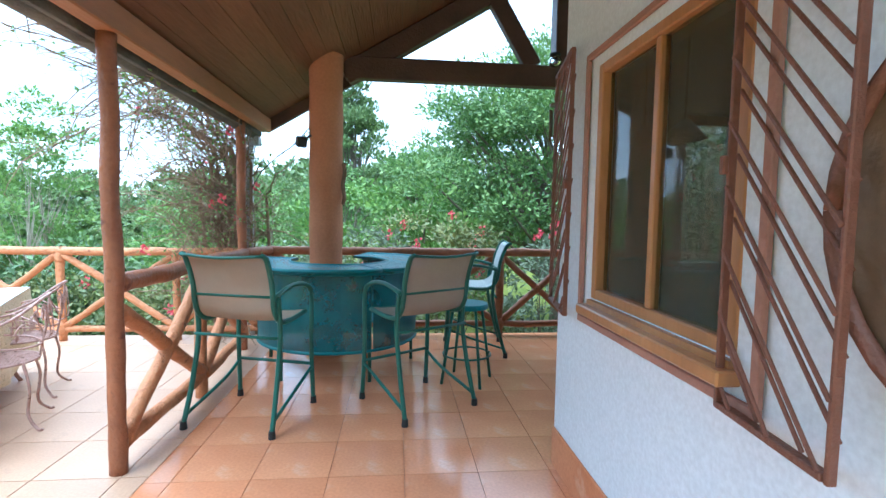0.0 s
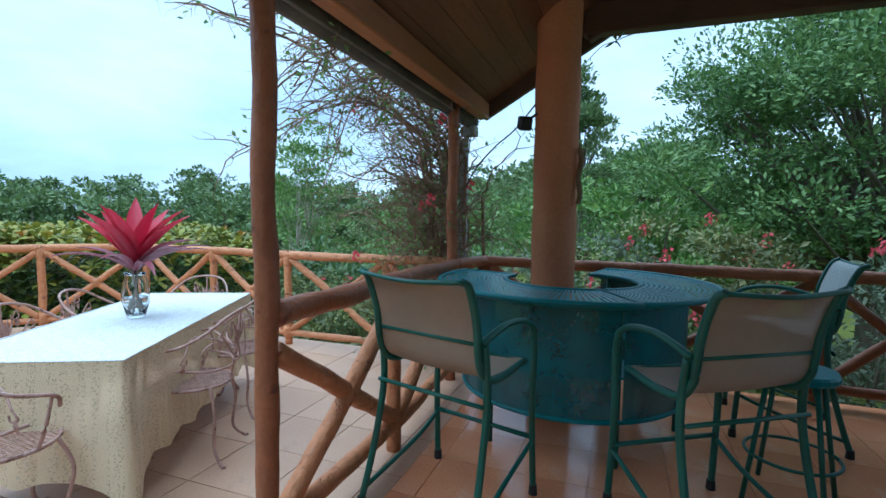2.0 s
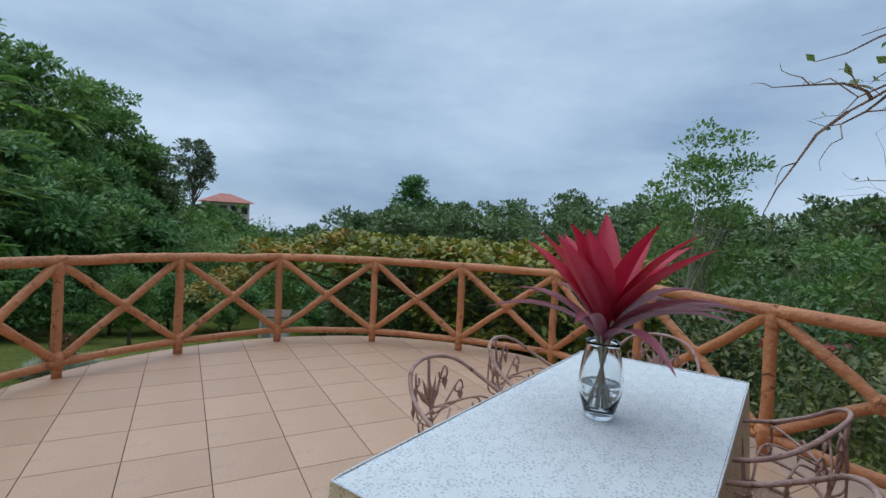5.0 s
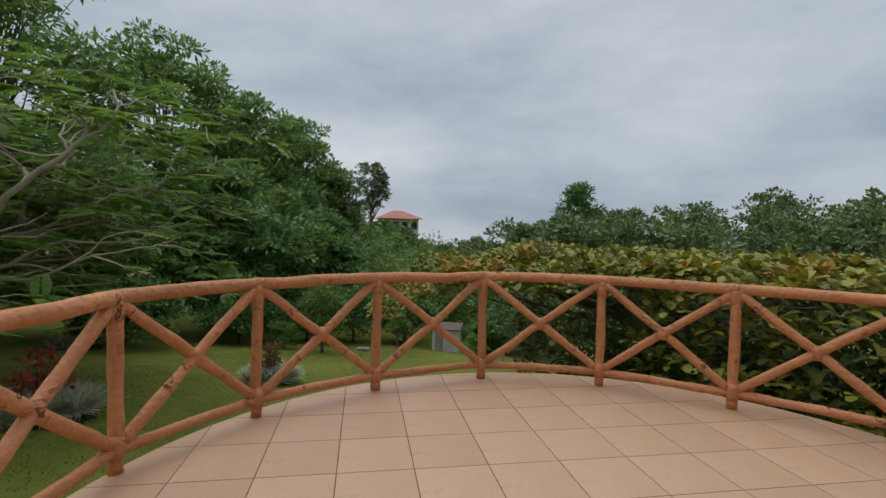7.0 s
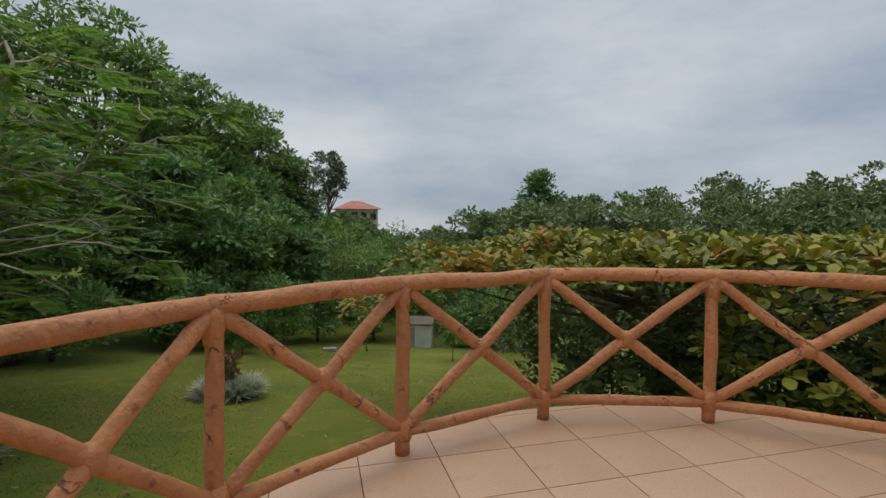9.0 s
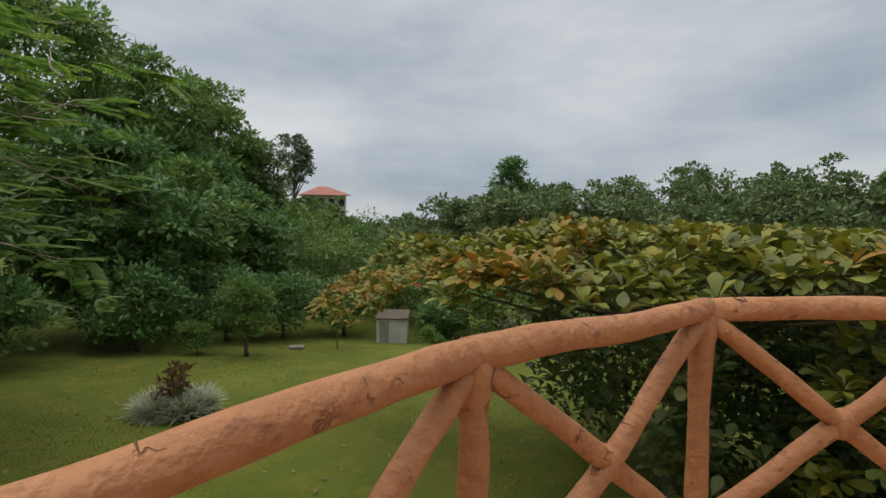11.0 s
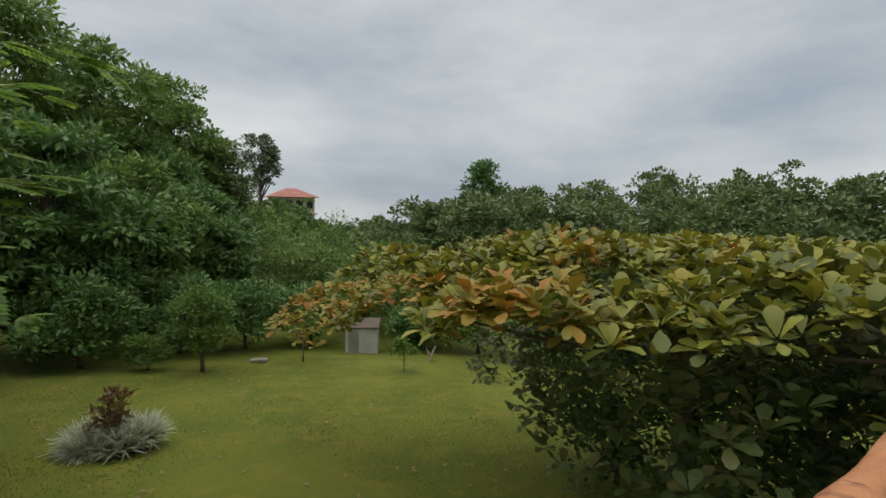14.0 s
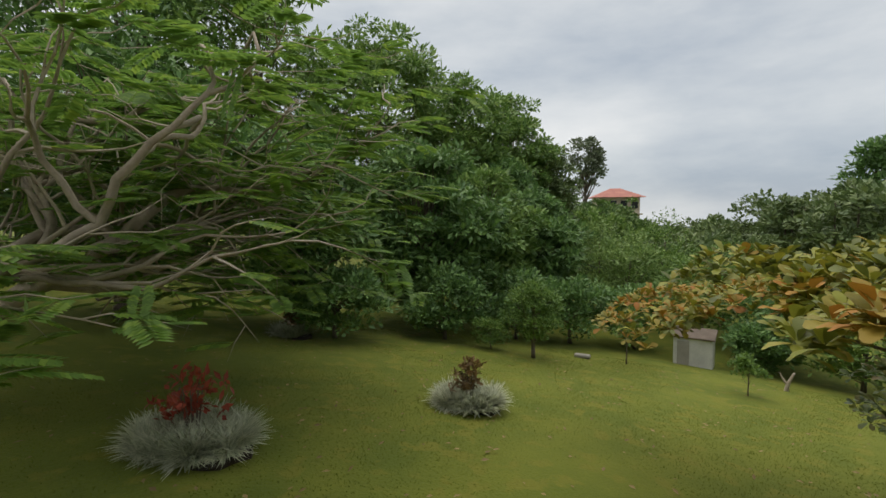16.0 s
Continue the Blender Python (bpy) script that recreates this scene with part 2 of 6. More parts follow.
def lace_mat(name, ground, under, holes, open_holes):
    """Lace: net of tiny eyelets gathered in diamonds and bands; through the open ones the cloth or the air behind shows."""
    m = mat(name, tuple(c * 0.92 for c in ground), ground, 6, 0.85, 0.4, 150)
    n, l = m.node_tree.nodes, m.node_tree.links
    b = next(x for x in n if x.type == "BSDF_PRINCIPLED")
    tc = next(x for x in n if x.type == "TEX_COORD")
    vo = n.new("ShaderNodeTexVoronoi")
    vo.inputs["Scale"].default_value = 90.0
    l.new(tc.outputs["Object"], vo.inputs["Vector"])
    dots = n.new("ShaderNodeMath")
    dots.operation = "LESS_THAN"
    dots.inputs[1].default_value = 0.36
    l.new(vo.outputs["Distance"], dots.inputs[0])
    band = None
    for rot, sc in ((0.785, 3.4), (-0.785, 3.4), (0.0, 5.0)):
        mp, wv = n.new("ShaderNodeMapping"), n.new("ShaderNodeTexWave")
        mp.inputs["Rotation"].default_value = (0.0 if rot else 1.571, 0.0, rot)
        wv.inputs["Scale"].default_value, wv.inputs["Distortion"].default_value, wv.inputs["Detail"].default_value = sc, 1.2, 2.0
        l.new(tc.outputs["Object"], mp.inputs["Vector"])
        l.new(mp.outputs["Vector"], wv.inputs["Vector"])
        th = n.new("ShaderNodeMath")
        th.operation = "GREATER_THAN"
        th.inputs[1].default_value = holes
        l.new(wv.outputs["Fac"], th.inputs[0])
        if band is None:
            band = th.outputs[0]
        else:
            mxm = n.new("ShaderNodeMath")
            mxm.operation = "MAXIMUM"
            l.new(band, mxm.inputs[0])
            l.new(th.outputs[0], mxm.inputs[1])
            band = mxm.outputs[0]
    both = n.new("ShaderNodeMath")
    both.operation = "MULTIPLY"
    l.new(dots.outputs[0], both.inputs[0])
    l.new(band, both.inputs[1])
    old = b.inputs["Base Color"].links[0].from_socket
    mx = n.new("ShaderNodeMix")
    mx.data_type = "RGBA"
    mx.inputs[7].default_value = (*under, 1)
    l.new(both.outputs[0], mx.inputs["Factor"])
    l.new(old, mx.inputs[6])
    l.new(mx.outputs[2], b.inputs["Base Color"])
    if open_holes:
        out = next(x for x in n if x.type == "OUTPUT_MATERIAL")
        tp, ms = n.new("ShaderNodeBsdfTransparent"), n.new("ShaderNodeMixShader")
        k = n.new("ShaderNodeMath")
        k.operation = "MULTIPLY_ADD"
        k.inputs[1].default_value, k.inputs[2].default_value = open_holes, 0.10
        l.new(both.outputs[0], k.inputs[0])
        l.new(k.outputs[0], ms.inputs[0])
        l.new(b.outputs[0], ms.inputs[1])
        l.new(tp.outputs[0], ms.inputs[2])
        l.new(ms.outputs[0], out.inputs["Surface"])
    return m


M_CLOTH = lace_mat("cream_lace_cloth", (0.76, 0.63, 0.41), (0.62, 0.50, 0.31), 0.84, 0.2)
M_CLOTHTOP = lace_mat("white_lace_cloth", (0.78, 0.80, 0.80), (0.53, 0.55, 0.575), 0.6, 0.0)
M_BARK = mat("grey_bark", (0.11, 0.085, 0.06), (0.20, 0.16, 0.12), 4, 0.85, 0.6, 30)
M_BRANCH = mat("grey_brown_branch", (0.26, 0.21, 0.155), (0.40, 0.33, 0.25), 4, 0.85, 0.6, 30)
M_PALEBARK = mat("pale_twig_bark", (0.34, 0.28, 0.21), (0.48, 0.40, 0.32), 5, 0.8, 0.4, 40)
M_VINE = mat("dry_brown_vine", (0.16, 0.10, 0.06), (0.32, 0.21, 0.135), 5, 0.8, 0.4, 40)
M_PIPE = mat("grey_metal_pipe", (0.42, 0.43, 0.44), (0.52, 0.53, 0.54), 6, 0.5, 0.2, 50)
M_BLACK = mat("black_enamel", (0.015, 0.015, 0.016), (0.03, 0.03, 0.03), 6, 0.4, 0.1, 50)
M_GRASS = mat("mown_lawn", (0.108, 0.140, 0.012), (0.162, 0.182, 0.018), 0.8, 1.0, 1.0, 20, spot=(0.176, 0.180, 0.020), spot_at=0.54)
M_SOIL = mat("dark_soil", (0.035, 0.026, 0.018), (0.06, 0.045, 0.03), 4, 0.9, 0.6, 25)
M_HOUSE = mat("cream_render", (0.55, 0.47, 0.36), (0.62, 0.54, 0.42), 0.8, 0.8, 0.1, 20)
M_PINKROOF = mat("red_roof_tile", (0.38, 0.13, 0.10), (0.48, 0.19, 0.14), 1.2, 0.7, 0.3, 14)
M_DARKWIN = mat("dark_window", (0.02, 0.022, 0.024), (0.04, 0.042, 0.045), 1, 0.15, 0.0, 10)
M_SHED = mat("weathered_shed_block", (0.48, 0.47, 0.44), (0.62, 0.60, 0.56), 2.0, 0.85, 0.4, 20)
M_RUST = mat("rusty_roof_sheet", (0.10, 0.075, 0.055), (0.16, 0.12, 0.09), 2.0, 0.8, 0.3, 20)
M_SCREEN = mat("dusty_insect_screen", (0.40, 0.32, 0.22), (0.46, 0.37, 0.26), 2, 0.9, 0.1, 200, clear=0.55)
M_BAMBOO = mat("bamboo_chime", (0.10, 0.06, 0.03), (0.17, 0.105, 0.05), 5, 0.5, 0.2, 40)
L_LILY = leaf_mat("silver_striped_leaf", [(0.2, (0.30, 0.34, 0.20)), (0.8, (0.78, 0.78, 0.62))], 0.4)
L_TERM = leaf_mat("almond_leaf", [(0.16, (0.077, 0.102, 0.027)), (0.42, (0.18, 0.204, 0.032)), (0.64, (0.324, 0.323, 0.041)), (0.82, (0.396, 0.289, 0.041)), (0.96, (0.378, 0.128, 0.032))], 0.22, 0.5)
L_TERMO = leaf_mat("almond_leaf_orange", [(0.15, (0.15, 0.16, 0.03)), (0.45, (0.31, 0.25, 0.035)), (0.72, (0.43, 0.2, 0.03)), (0.95, (0.38, 0.09, 0.04))], 0.2, 0.62)
# darker copy of almond_leaf: the shade below the canopy is in its colour
L_TERMD = leaf_mat("almond_leaf_painted_shade", [(0.15, (0.065, 0.11, 0.036)), (0.6, (0.145, 0.19, 0.052)), (0.95, (0.26, 0.16, 0.065))], 0.2, 0.45)
# leaf green made darker to stand in for shade under a dense canopy
L_SHADE = leaf_mat("glossy_shade_darkened_leaf", [(0.15, (0.05, 0.09, 0.03)), (0.6, (0.10, 0.17, 0.05)), (0.95, (0.18, 0.25, 0.075))], 0.2, 0.4)
L_DARK = leaf_mat("dark_tree_leaf", [(0.15, (0.066, 0.138, 0.046)), (0.55, (0.136, 0.255, 0.069)), (0.95, (0.255, 0.405, 0.10))], 0.25)
L_MID = leaf_mat("mid_green_leaf", [(0.15, (0.073, 0.151, 0.035)), (0.55, (0.157, 0.271, 0.054)), (0.95, (0.294, 0.402, 0.087))], 0.28)
L_WOOD = leaf_mat("feathery_wood_leaf", [(0.15, (0.085, 0.162, 0.045)), (0.55, (0.188, 0.315, 0.076)), (0.95, (0.375, 0.495, 0.12))], 0.32)
L_DOME = leaf_mat("deep_green_leaf", [(0.15, (0.065, 0.132, 0.042)), (0.55, (0.149, 0.244, 0.068)), (0.95, (0.297, 0.396, 0.111))], 0.22)
L_OLIVE = leaf_mat("olive_shrub_leaf", [(0.15, (0.08, 0.11, 0.035)), (0.55, (0.17, 0.19, 0.06)), (0.92, (0.32, 0.29, 0.08)), (0.99, (0.42, 0.22, 0.06))], 0.22)
L_BRIGHT = leaf_mat("fresh_green_leaf", [(0.15, (0.11, 0.195, 0.05)), (0.55, (0.2, 0.31, 0.078)), (0.95, (0.34, 0.44, 0.12))], 0.3)
L_FAR = leaf_mat("far_wood_leaf", [(0.15, (0.085, 0.135, 0.05)), (0.55, (0.145, 0.21, 0.07)), (0.95, (0.25, 0.31, 0.1))], 0.2)
L_GREY = leaf_mat("grey_green_leaf", [(0.15, (0.10, 0.135, 0.075)), (0.55, (0.18, 0.22, 0.13)), (0.95, (0.28, 0.31, 0.20))], 0.25)
L_DELON = leaf_mat("flame_tree_leaf", [(0.15, (0.105, 0.205, 0.045)), (0.6, (0.205, 0.345, 0.066)), (0.97, (0.47, 0.58, 0.09))], 0.5)
L_RED = leaf_mat("red_cordyline_leaf", [(0.15, (0.30, 0.012, 0.03)), (0.55, (0.52, 0.02, 0.055)), (0.95, (0.62, 0.06, 0.10))], 0.3, 0.35)
L_PURPLE = leaf_mat("purple_cordyline_leaf", [(0.2, (0.16, 0.035, 0.055)), (0.8, (0.30, 0.085, 0.11))], 0.25, 0.4)
L_PINK = leaf_mat("pink_bract", [(0.2, (0.65, 0.05, 0.09)), (0.8, (0.78, 0.13, 0.16))], 0.3)
L_GRASS = leaf_mat("grass_blade", [(0.15, (0.1, 0.135, 0.012)), (0.6, (0.145, 0.17, 0.016)), (0.95, (0.21, 0.215, 0.03))], 0.3, 0.95)
L_DRY = leaf_mat("dry_leaf", [(0.2, (0.16, 0.10, 0.045)), (0.8, (0.36, 0.25, 0.11))], 0.1, 0.7)
L_BROWN = leaf_mat("brown_bed_leaf", [(0.2, (0.12, 0.085, 0.03)), (0.8, (0.30, 0.17, 0.07))], 0.25)
L_RUSTY = leaf_mat("rusty_red_leaf", [(0.2, (0.225, 0.038, 0.022)), (0.8, (0.495, 0.090, 0.045))], 0.25)


def glass_mat():
    m = bpy.data.materials.new("clear_glass")
    m.use_nodes = True
    b = m.node_tree.nodes["Principled BSDF"]
    b.inputs["Transmission Weight"].default_value, b.inputs["Roughness"].default_value, b.inputs["IOR"].default_value = 1.0, 0.01, 1.45
    b.inputs["Base Color"].default_value = (0.96, 0.98, 0.98, 1)
    return m


def pane_mat():
    """Thin window glass: a clear film with a mirror gloss."""
    m = bpy.data.materials.new("window_glass")
    m.use_nodes = True
    n, l = m.node_tree.nodes, m.node_tree.links
    n.clear()
    out, mx = n.new("ShaderNodeOutputMaterial"), n.new("ShaderNodeMixShader")
    tr, gl, fr = n.new("ShaderNodeBsdfTransparent"), n.new("ShaderNodeBsdfGlossy"), n.new("ShaderNodeLayerWeight")
    tr.inputs["Color"].default_value = (0.72, 0.74, 0.72, 1)
    gl.inputs["Roughness"].default_value = 0.015
    fr.inputs["Blend"].default_value = 0.5
    pw, ad = n.new("ShaderNodeMath"), n.new("ShaderNodeMath")
    pw.operation, ad.operation = "POWER", "MULTIPLY_ADD"
    pw.inputs[1].default_value, ad.inputs[1].default_value, ad.inputs[2].default_value = 4.0, 0.35, 0.04
    l.new(fr.outputs["Facing"], pw.inputs[0])
    l.new(pw.outputs[0], ad.inputs[0])
    l.new(ad.outputs[0], mx.inputs[0])
    l.new(tr.outputs[0], mx.inputs[1])
    l.new(gl.outputs[0], mx.inputs[2])
    l.new(mx.outputs[0], out.inputs["Surface"])
    return m


M_GLASS, M_PANE = glass_mat(), pane_mat()


# ---- mesh tools ----
class Geo:
    """Collects vertices and faces of one mesh."""

    def __init__(self):
        self.v, self.f = [], []

    def add(self, vs, fs):
        k = len(self.v)
        self.v += [tuple(p) for p in vs]
        self.f += [tuple(i + k for i in f) for f in fs]
        return self

    def box(self, c, s, rot=None, bevel=0.0):
        b = bmesh.new()
        bmesh.ops.create_cube(b, size=1.0)
        bmesh.ops.scale(b, vec=s, verts=b.verts)
        if bevel:
            bmesh.ops.bevel(b, geom=b.edges[:], offset=bevel, segments=1, affect="EDGES", profile=0.5)
        m = Matrix.Translation(c) @ (rot.to_4x4() if rot else Matrix())
        b.verts.index_update()
        self.add([m @ v.co for v in b.verts], [[v.index for v in f.verts] for f in b.faces])
        b.free()
        return self

    def bar(self, a, b, w, h, bevel=0.004):
        """A rectangular bar from a to b, w wide and h high."""
        a, b = Vector(a), Vector(b)
        d = b - a
        q = d.to_track_quat("Y", "Z").to_matrix()
        return self.box((a + b) / 2, (w, d.length, h), q, bevel)

    def tube(self, pts, r, n=8, rough=0.0, cap=True, seed=0):
        """A round bar along pts; r is one radius or one for each point."""
        pts = [Vector(p) for p in pts]
        rs = r if isinstance(r, (list, tuple)) else [r] * len(pts)
        vs, fs = [], []
        up = Vector((0.02, 0.03, 1))
        for i, p in enumerate(pts):
            d = (pts[min(i + 1, len(pts) - 1)] - pts[max(i - 1, 0)]).normalized()
            if abs(d.dot(up.normalized())) > 0.97:
                up = Vector((1, 0.02, 0.03))
            s = d.cross(up).normalized()
            t = s.cross(d)
            for j in range(n):
                a = 2 * math.pi * j / n
                k = rs[i]
                if rough:
                    k *= 1 + rough * noise.noise(Vector((p.x * 7 + math.cos(a) * 0.9 + seed, p.y * 7 + math.sin(a) * 0.9, p.z * 7)))
                vs.append(p + (s * math.cos(a) + t * math.sin(a)) * k)
        for i in range(len(pts) - 1):
            for j in range(n):
                fs.append((i * n + j, i * n + (j + 1) % n, (i + 1) * n + (j + 1) % n, (i + 1) * n + j))
        if cap:
            fs.append(tuple(range(n))[::-1])
            fs.append(tuple((len(pts) - 1) * n + j for j in range(n)))
        return self.add(vs, fs)

    def log(self, a, b, r, seed=0, n=14, step=0.055, wob=0.014):
        """A rough log from a to b."""
        a, b = Vector(a), Vector(b)
        k = max(3, int((b - a).length / step))
        pts, rs = [], []
        for i in range(k + 1):
            p = a.lerp(b, i / k)
            w = min(1, 4 * min(i, k - i) / k)
            q = Vector((noise.noise(p * 2.3 + Vector((seed, 0, 0))), noise.noise(p * 2.3 + Vector((0, seed, 5))), noise.noise(p * 2.3 + Vector((9, 0, seed))))) * wob * w
            pts.append(p + q)
            rs.append(r * (1 + 0.10 * noise.noise(p * 5 + Vector((seed, seed, 0)))))
        return self.tube(pts, rs, n, 0.13, True, seed)

    def lathe(self, prof, n=24, c=(0, 0, 0)):
        vs, fs = [], []
        for r, z in prof:
            for j in range(n):
                a = 2 * math.pi * j / n
                vs.append((c[0] + r * math.cos(a), c[1] + r * math.sin(a), c[2] + z))
        for i in range(len(prof) - 1):
            for j in range(n):
                fs.append((i * n + j, i * n + (j + 1) % n, (i + 1) * n + (j + 1) % n, (i + 1) * n + j))
        return self.add(vs, fs)

    def prism(self, poly, z0, z1):
        """A flat outline (counter-clockwise) raised from z0 to z1."""
        n = len(poly)
        vs = [(x, y, z0) for x, y in poly] + [(x, y, z1) for x, y in poly]
        fs = [tuple(range(n))[::-1], tuple(range(n, 2 * n))]
        fs += [(i, (i + 1) % n, n + (i + 1) % n, n + i) for i in range(n)]
        return self.add(vs, fs)

    def mesh(self, name, material, smooth=False):
        me = bpy.data.meshes.new(name)
        me.from_pydata(self.v, [], self.f)
        me.materials.append(material)
        if smooth:
            me.polygons.foreach_set("use_smooth", [True] * len(me.polygons))
        me.update()
        return me


def part(name, geo, material, parent, label="", smooth=False, m=None):
    """One mesh under a thing or under a part."""
    ob = new(name, geo.mesh(name, material, smooth) if isinstance(geo, Geo) else geo)
    ob.parent = parent
    if m is not None:
        ob.matrix_local = m
    return tagged(ob, label)


def thing(name, m, label, category, group="", kind=""):
    ob = new(name)
    ob.empty_display_size = 0.2
    ob.matrix_world = m
    return tagged(ob, label, category, group, kind)


def solid(name, geo, material, m, label="", category="", group="", kind="", smooth=False):
    """A thing or piece of the setting that is one mesh."""
    ob = new(name, geo.mesh(name, material, smooth) if isinstance(geo, Geo) else geo)
    ob.matrix_world = m
    return tagged(ob, label, category, group, kind)


def leaves(name, pos, along, face, length, width, material, shape="diamond"):
    """A mesh of many leaves: places, directions of growth, facing directions, lengths and widths (arrays)."""
    n = len(pos)
    along = along / np.maximum(np.linalg.norm(along, axis=1, keepdims=True), 1e-6)
    side = np.cross(along, face)
    side /= np.maximum(np.linalg.norm(side, axis=1, keepdims=True), 1e-6)
    nor = np.cross(side, along)
    L, W = length[:, None], width[:, None]
    if shape == "diamond":
        vs = np.stack([pos, pos + along * L * 0.5 + side * W * 0.5 + nor * W * 0.12, pos + along * L, pos + along * L * 0.5 - side * W * 0.5 + nor * W * 0.12], 1)
        tri = np.array([[0, 1, 2], [0, 2, 3]])
    elif shape == "blade":
        vs = np.stack([pos - side * W * 0.3, pos + side * W * 0.3, pos + along * L * 0.55 + side * W * 0.5, pos + along * L * 0.55 - side * W * 0.5,
                       pos + along * L - nor * L * 0.22], 1)
        tri = np.array([[0, 1, 2], [0, 2, 3], [3, 2, 4]])
    else:  # broad leaf, widest past the middle, folded along its rib and bent back at the tip
        rib = [pos, pos + along * L * 0.38, pos + along * L * 0.72 - nor * L * 0.03, pos + along * L - nor * L * 0.12]
        vs = np.stack([rib[0], rib[1], rib[2], rib[3],
                       rib[1] + side * W * 0.33 + nor * W * 0.10, rib[2] + side * W * 0.50 + nor * W * 0.12, rib[3] * 0.75 + rib[2] * 0.25 + side * W * 0.26,
                       rib[1] - side * W * 0.33 + nor * W * 0.10, rib[2] - side * W * 0.50 + nor * W * 0.12, rib[3] * 0.75 + rib[2] * 0.25 - side * W * 0.26], 1)
        tri = np.array([[0, 4, 1], [1, 4, 5], [1, 5, 2], [2, 5, 6], [2, 6, 3], [0, 1, 7], [1, 8, 7], [1, 2, 8], [2, 9, 8], [2, 3, 9]])
    k = vs.shape[1]
    idx = (np.arange(n)[:, None, None] * k + tri[None]).reshape(-1)
    me = bpy.data.meshes.new(name)
    me.vertices.add(n * k)
    me.vertices.foreach_set("co", vs.reshape(-1).astype(np.float32))
    me.loops.add(len(idx))
    me.loops.foreach_set("vertex_index", idx.astype(np.int32))
    me.polygons.add(len(idx) // 3)
    me.polygons.foreach_set("loop_start", np.arange(0, len(idx), 3, dtype=np.int32))
    me.polygons.foreach_set("loop_total", np.full(len(idx) // 3, 3, dtype=np.int32))
    me.polygons.foreach_set("use_smooth", np.ones(len(idx) // 3, dtype=bool) if shape == "broad" else np.zeros(len(idx) // 3, dtype=bool))
    me.materials.append(material)
    me.update(calc_edges=True)
    return me


def unit(rng, n):
    a = rng.normal(size=(n, 3))
    return a / np.linalg.norm(a, axis=1, keepdims=True)


def clumped(rng, centers, radii, per, squash=0.75):
    """Leaf places and outward directions in clumps round the centers."""
    c = np.repeat(centers, per, axis=0)
    r = np.repeat(radii, per)[:, None]
    d = unit(rng, len(c))
    d[:, 2] = np.abs(d[:, 2]) * 0.9 + d[:, 2] * 0.1
    d /= np.linalg.norm(d, axis=1, keepdims=True)
    rad = r * rng.uniform(0.45, 1.08, (len(c), 1))
    return c + d * rad * np.array([1, 1, squash]), d


def tree(name, x, y, height, spread, material, label, category="tree", seed=1, clumps=60, per=120, leaf=0.22, base=0.25, top=1.0, trunk_r=0.16, bark=None, z=None, weep=0.0, narrow=0.0, group="", clump_r=0.26, slim=1.0):
    """A tree: tapered trunk with limbs that end in clumps of leaves with gaps between them."""
    rng = np.random.default_rng(seed)
    z0 = ground_z(x, y) if z is None else z
    root = thing(name, Matrix.Translation((x, y, z0)), label, category, group)
    cen = []
    while len(cen) < clumps:
        p = rng.uniform(-1, 1, 3)
        q = np.linalg.norm(p)
        if q > 1 or (q < 0.55 and rng.random() < 0.75):
            continue
        h = base + (top - base) * (p[2] * 0.5 + 0.5)
        k = 1.0 - narrow * max(0.0, p[2])
        k *= 0.82 + 0.36 * noise.noise(Vector((p[0] * 2 + seed, p[1] * 2, p[2] * 2)))
        cen.append((p[0] * spread * k, p[1] * spread * k, h * height))
    cen = np.array(cen)
    rad = spread * clump_r * rng.uniform(0.65, 1.3, clumps)
    g = Geo()
    lean = rng.uniform(-0.04, 0.04, 2) * height
    tp = [Vector((lean[0] * t * t, lean[1] * t * t, height * t * 0.8 * top)) for t in (0, 0.15, 0.35, 0.6, 0.85, 1.0)]
    g.tube(tp, [trunk_r * k for k in (1.25, 1.0, 0.85, 0.6, 0.35, 0.12)], 8, 0.15, True, seed)
    part("trunk", g, bark or M_BARK, root, smooth=True)
    for i in range(0, clumps, 2):
        c = Vector(cen[i])
        t = min(0.95, max(0.12, (c.z / height) * 0.75 - 0.05))
        a = Vector((lean[0] * t * t, lean[1] * t * t, height * t * 0.8 * top))
        m = a.lerp(c, 0.5) + Vector((rng.normal() * 0.1, rng.normal() * 0.1, rng.normal() * 0.08 - 0.05)) * spread * 0.5
        lg = Geo().tube([a, a.lerp(m, 0.6), m, c], [trunk_r * 0.42, trunk_r * 0.3, trunk_r * 0.2, trunk_r * 0.06], 5, 0.0, False)
        part("limb", lg, bark or M_BARK, root, smooth=True)
    pos, d = clumped(rng, cen, rad, per)
    along = d + unit(rng, len(d)) * 0.8
    along[:, 2] -= weep
    face = d + unit(rng, len(d)) * 0.6 + np.array([0, 0, 0.7])
    ln = leaf * rng.uniform(0.6, 1.35, len(d))
    part("crown", leaves("crown", pos, along, face, ln, ln * slim * rng.uniform(0.38, 0.6, len(d)), material), material, root)
    return root


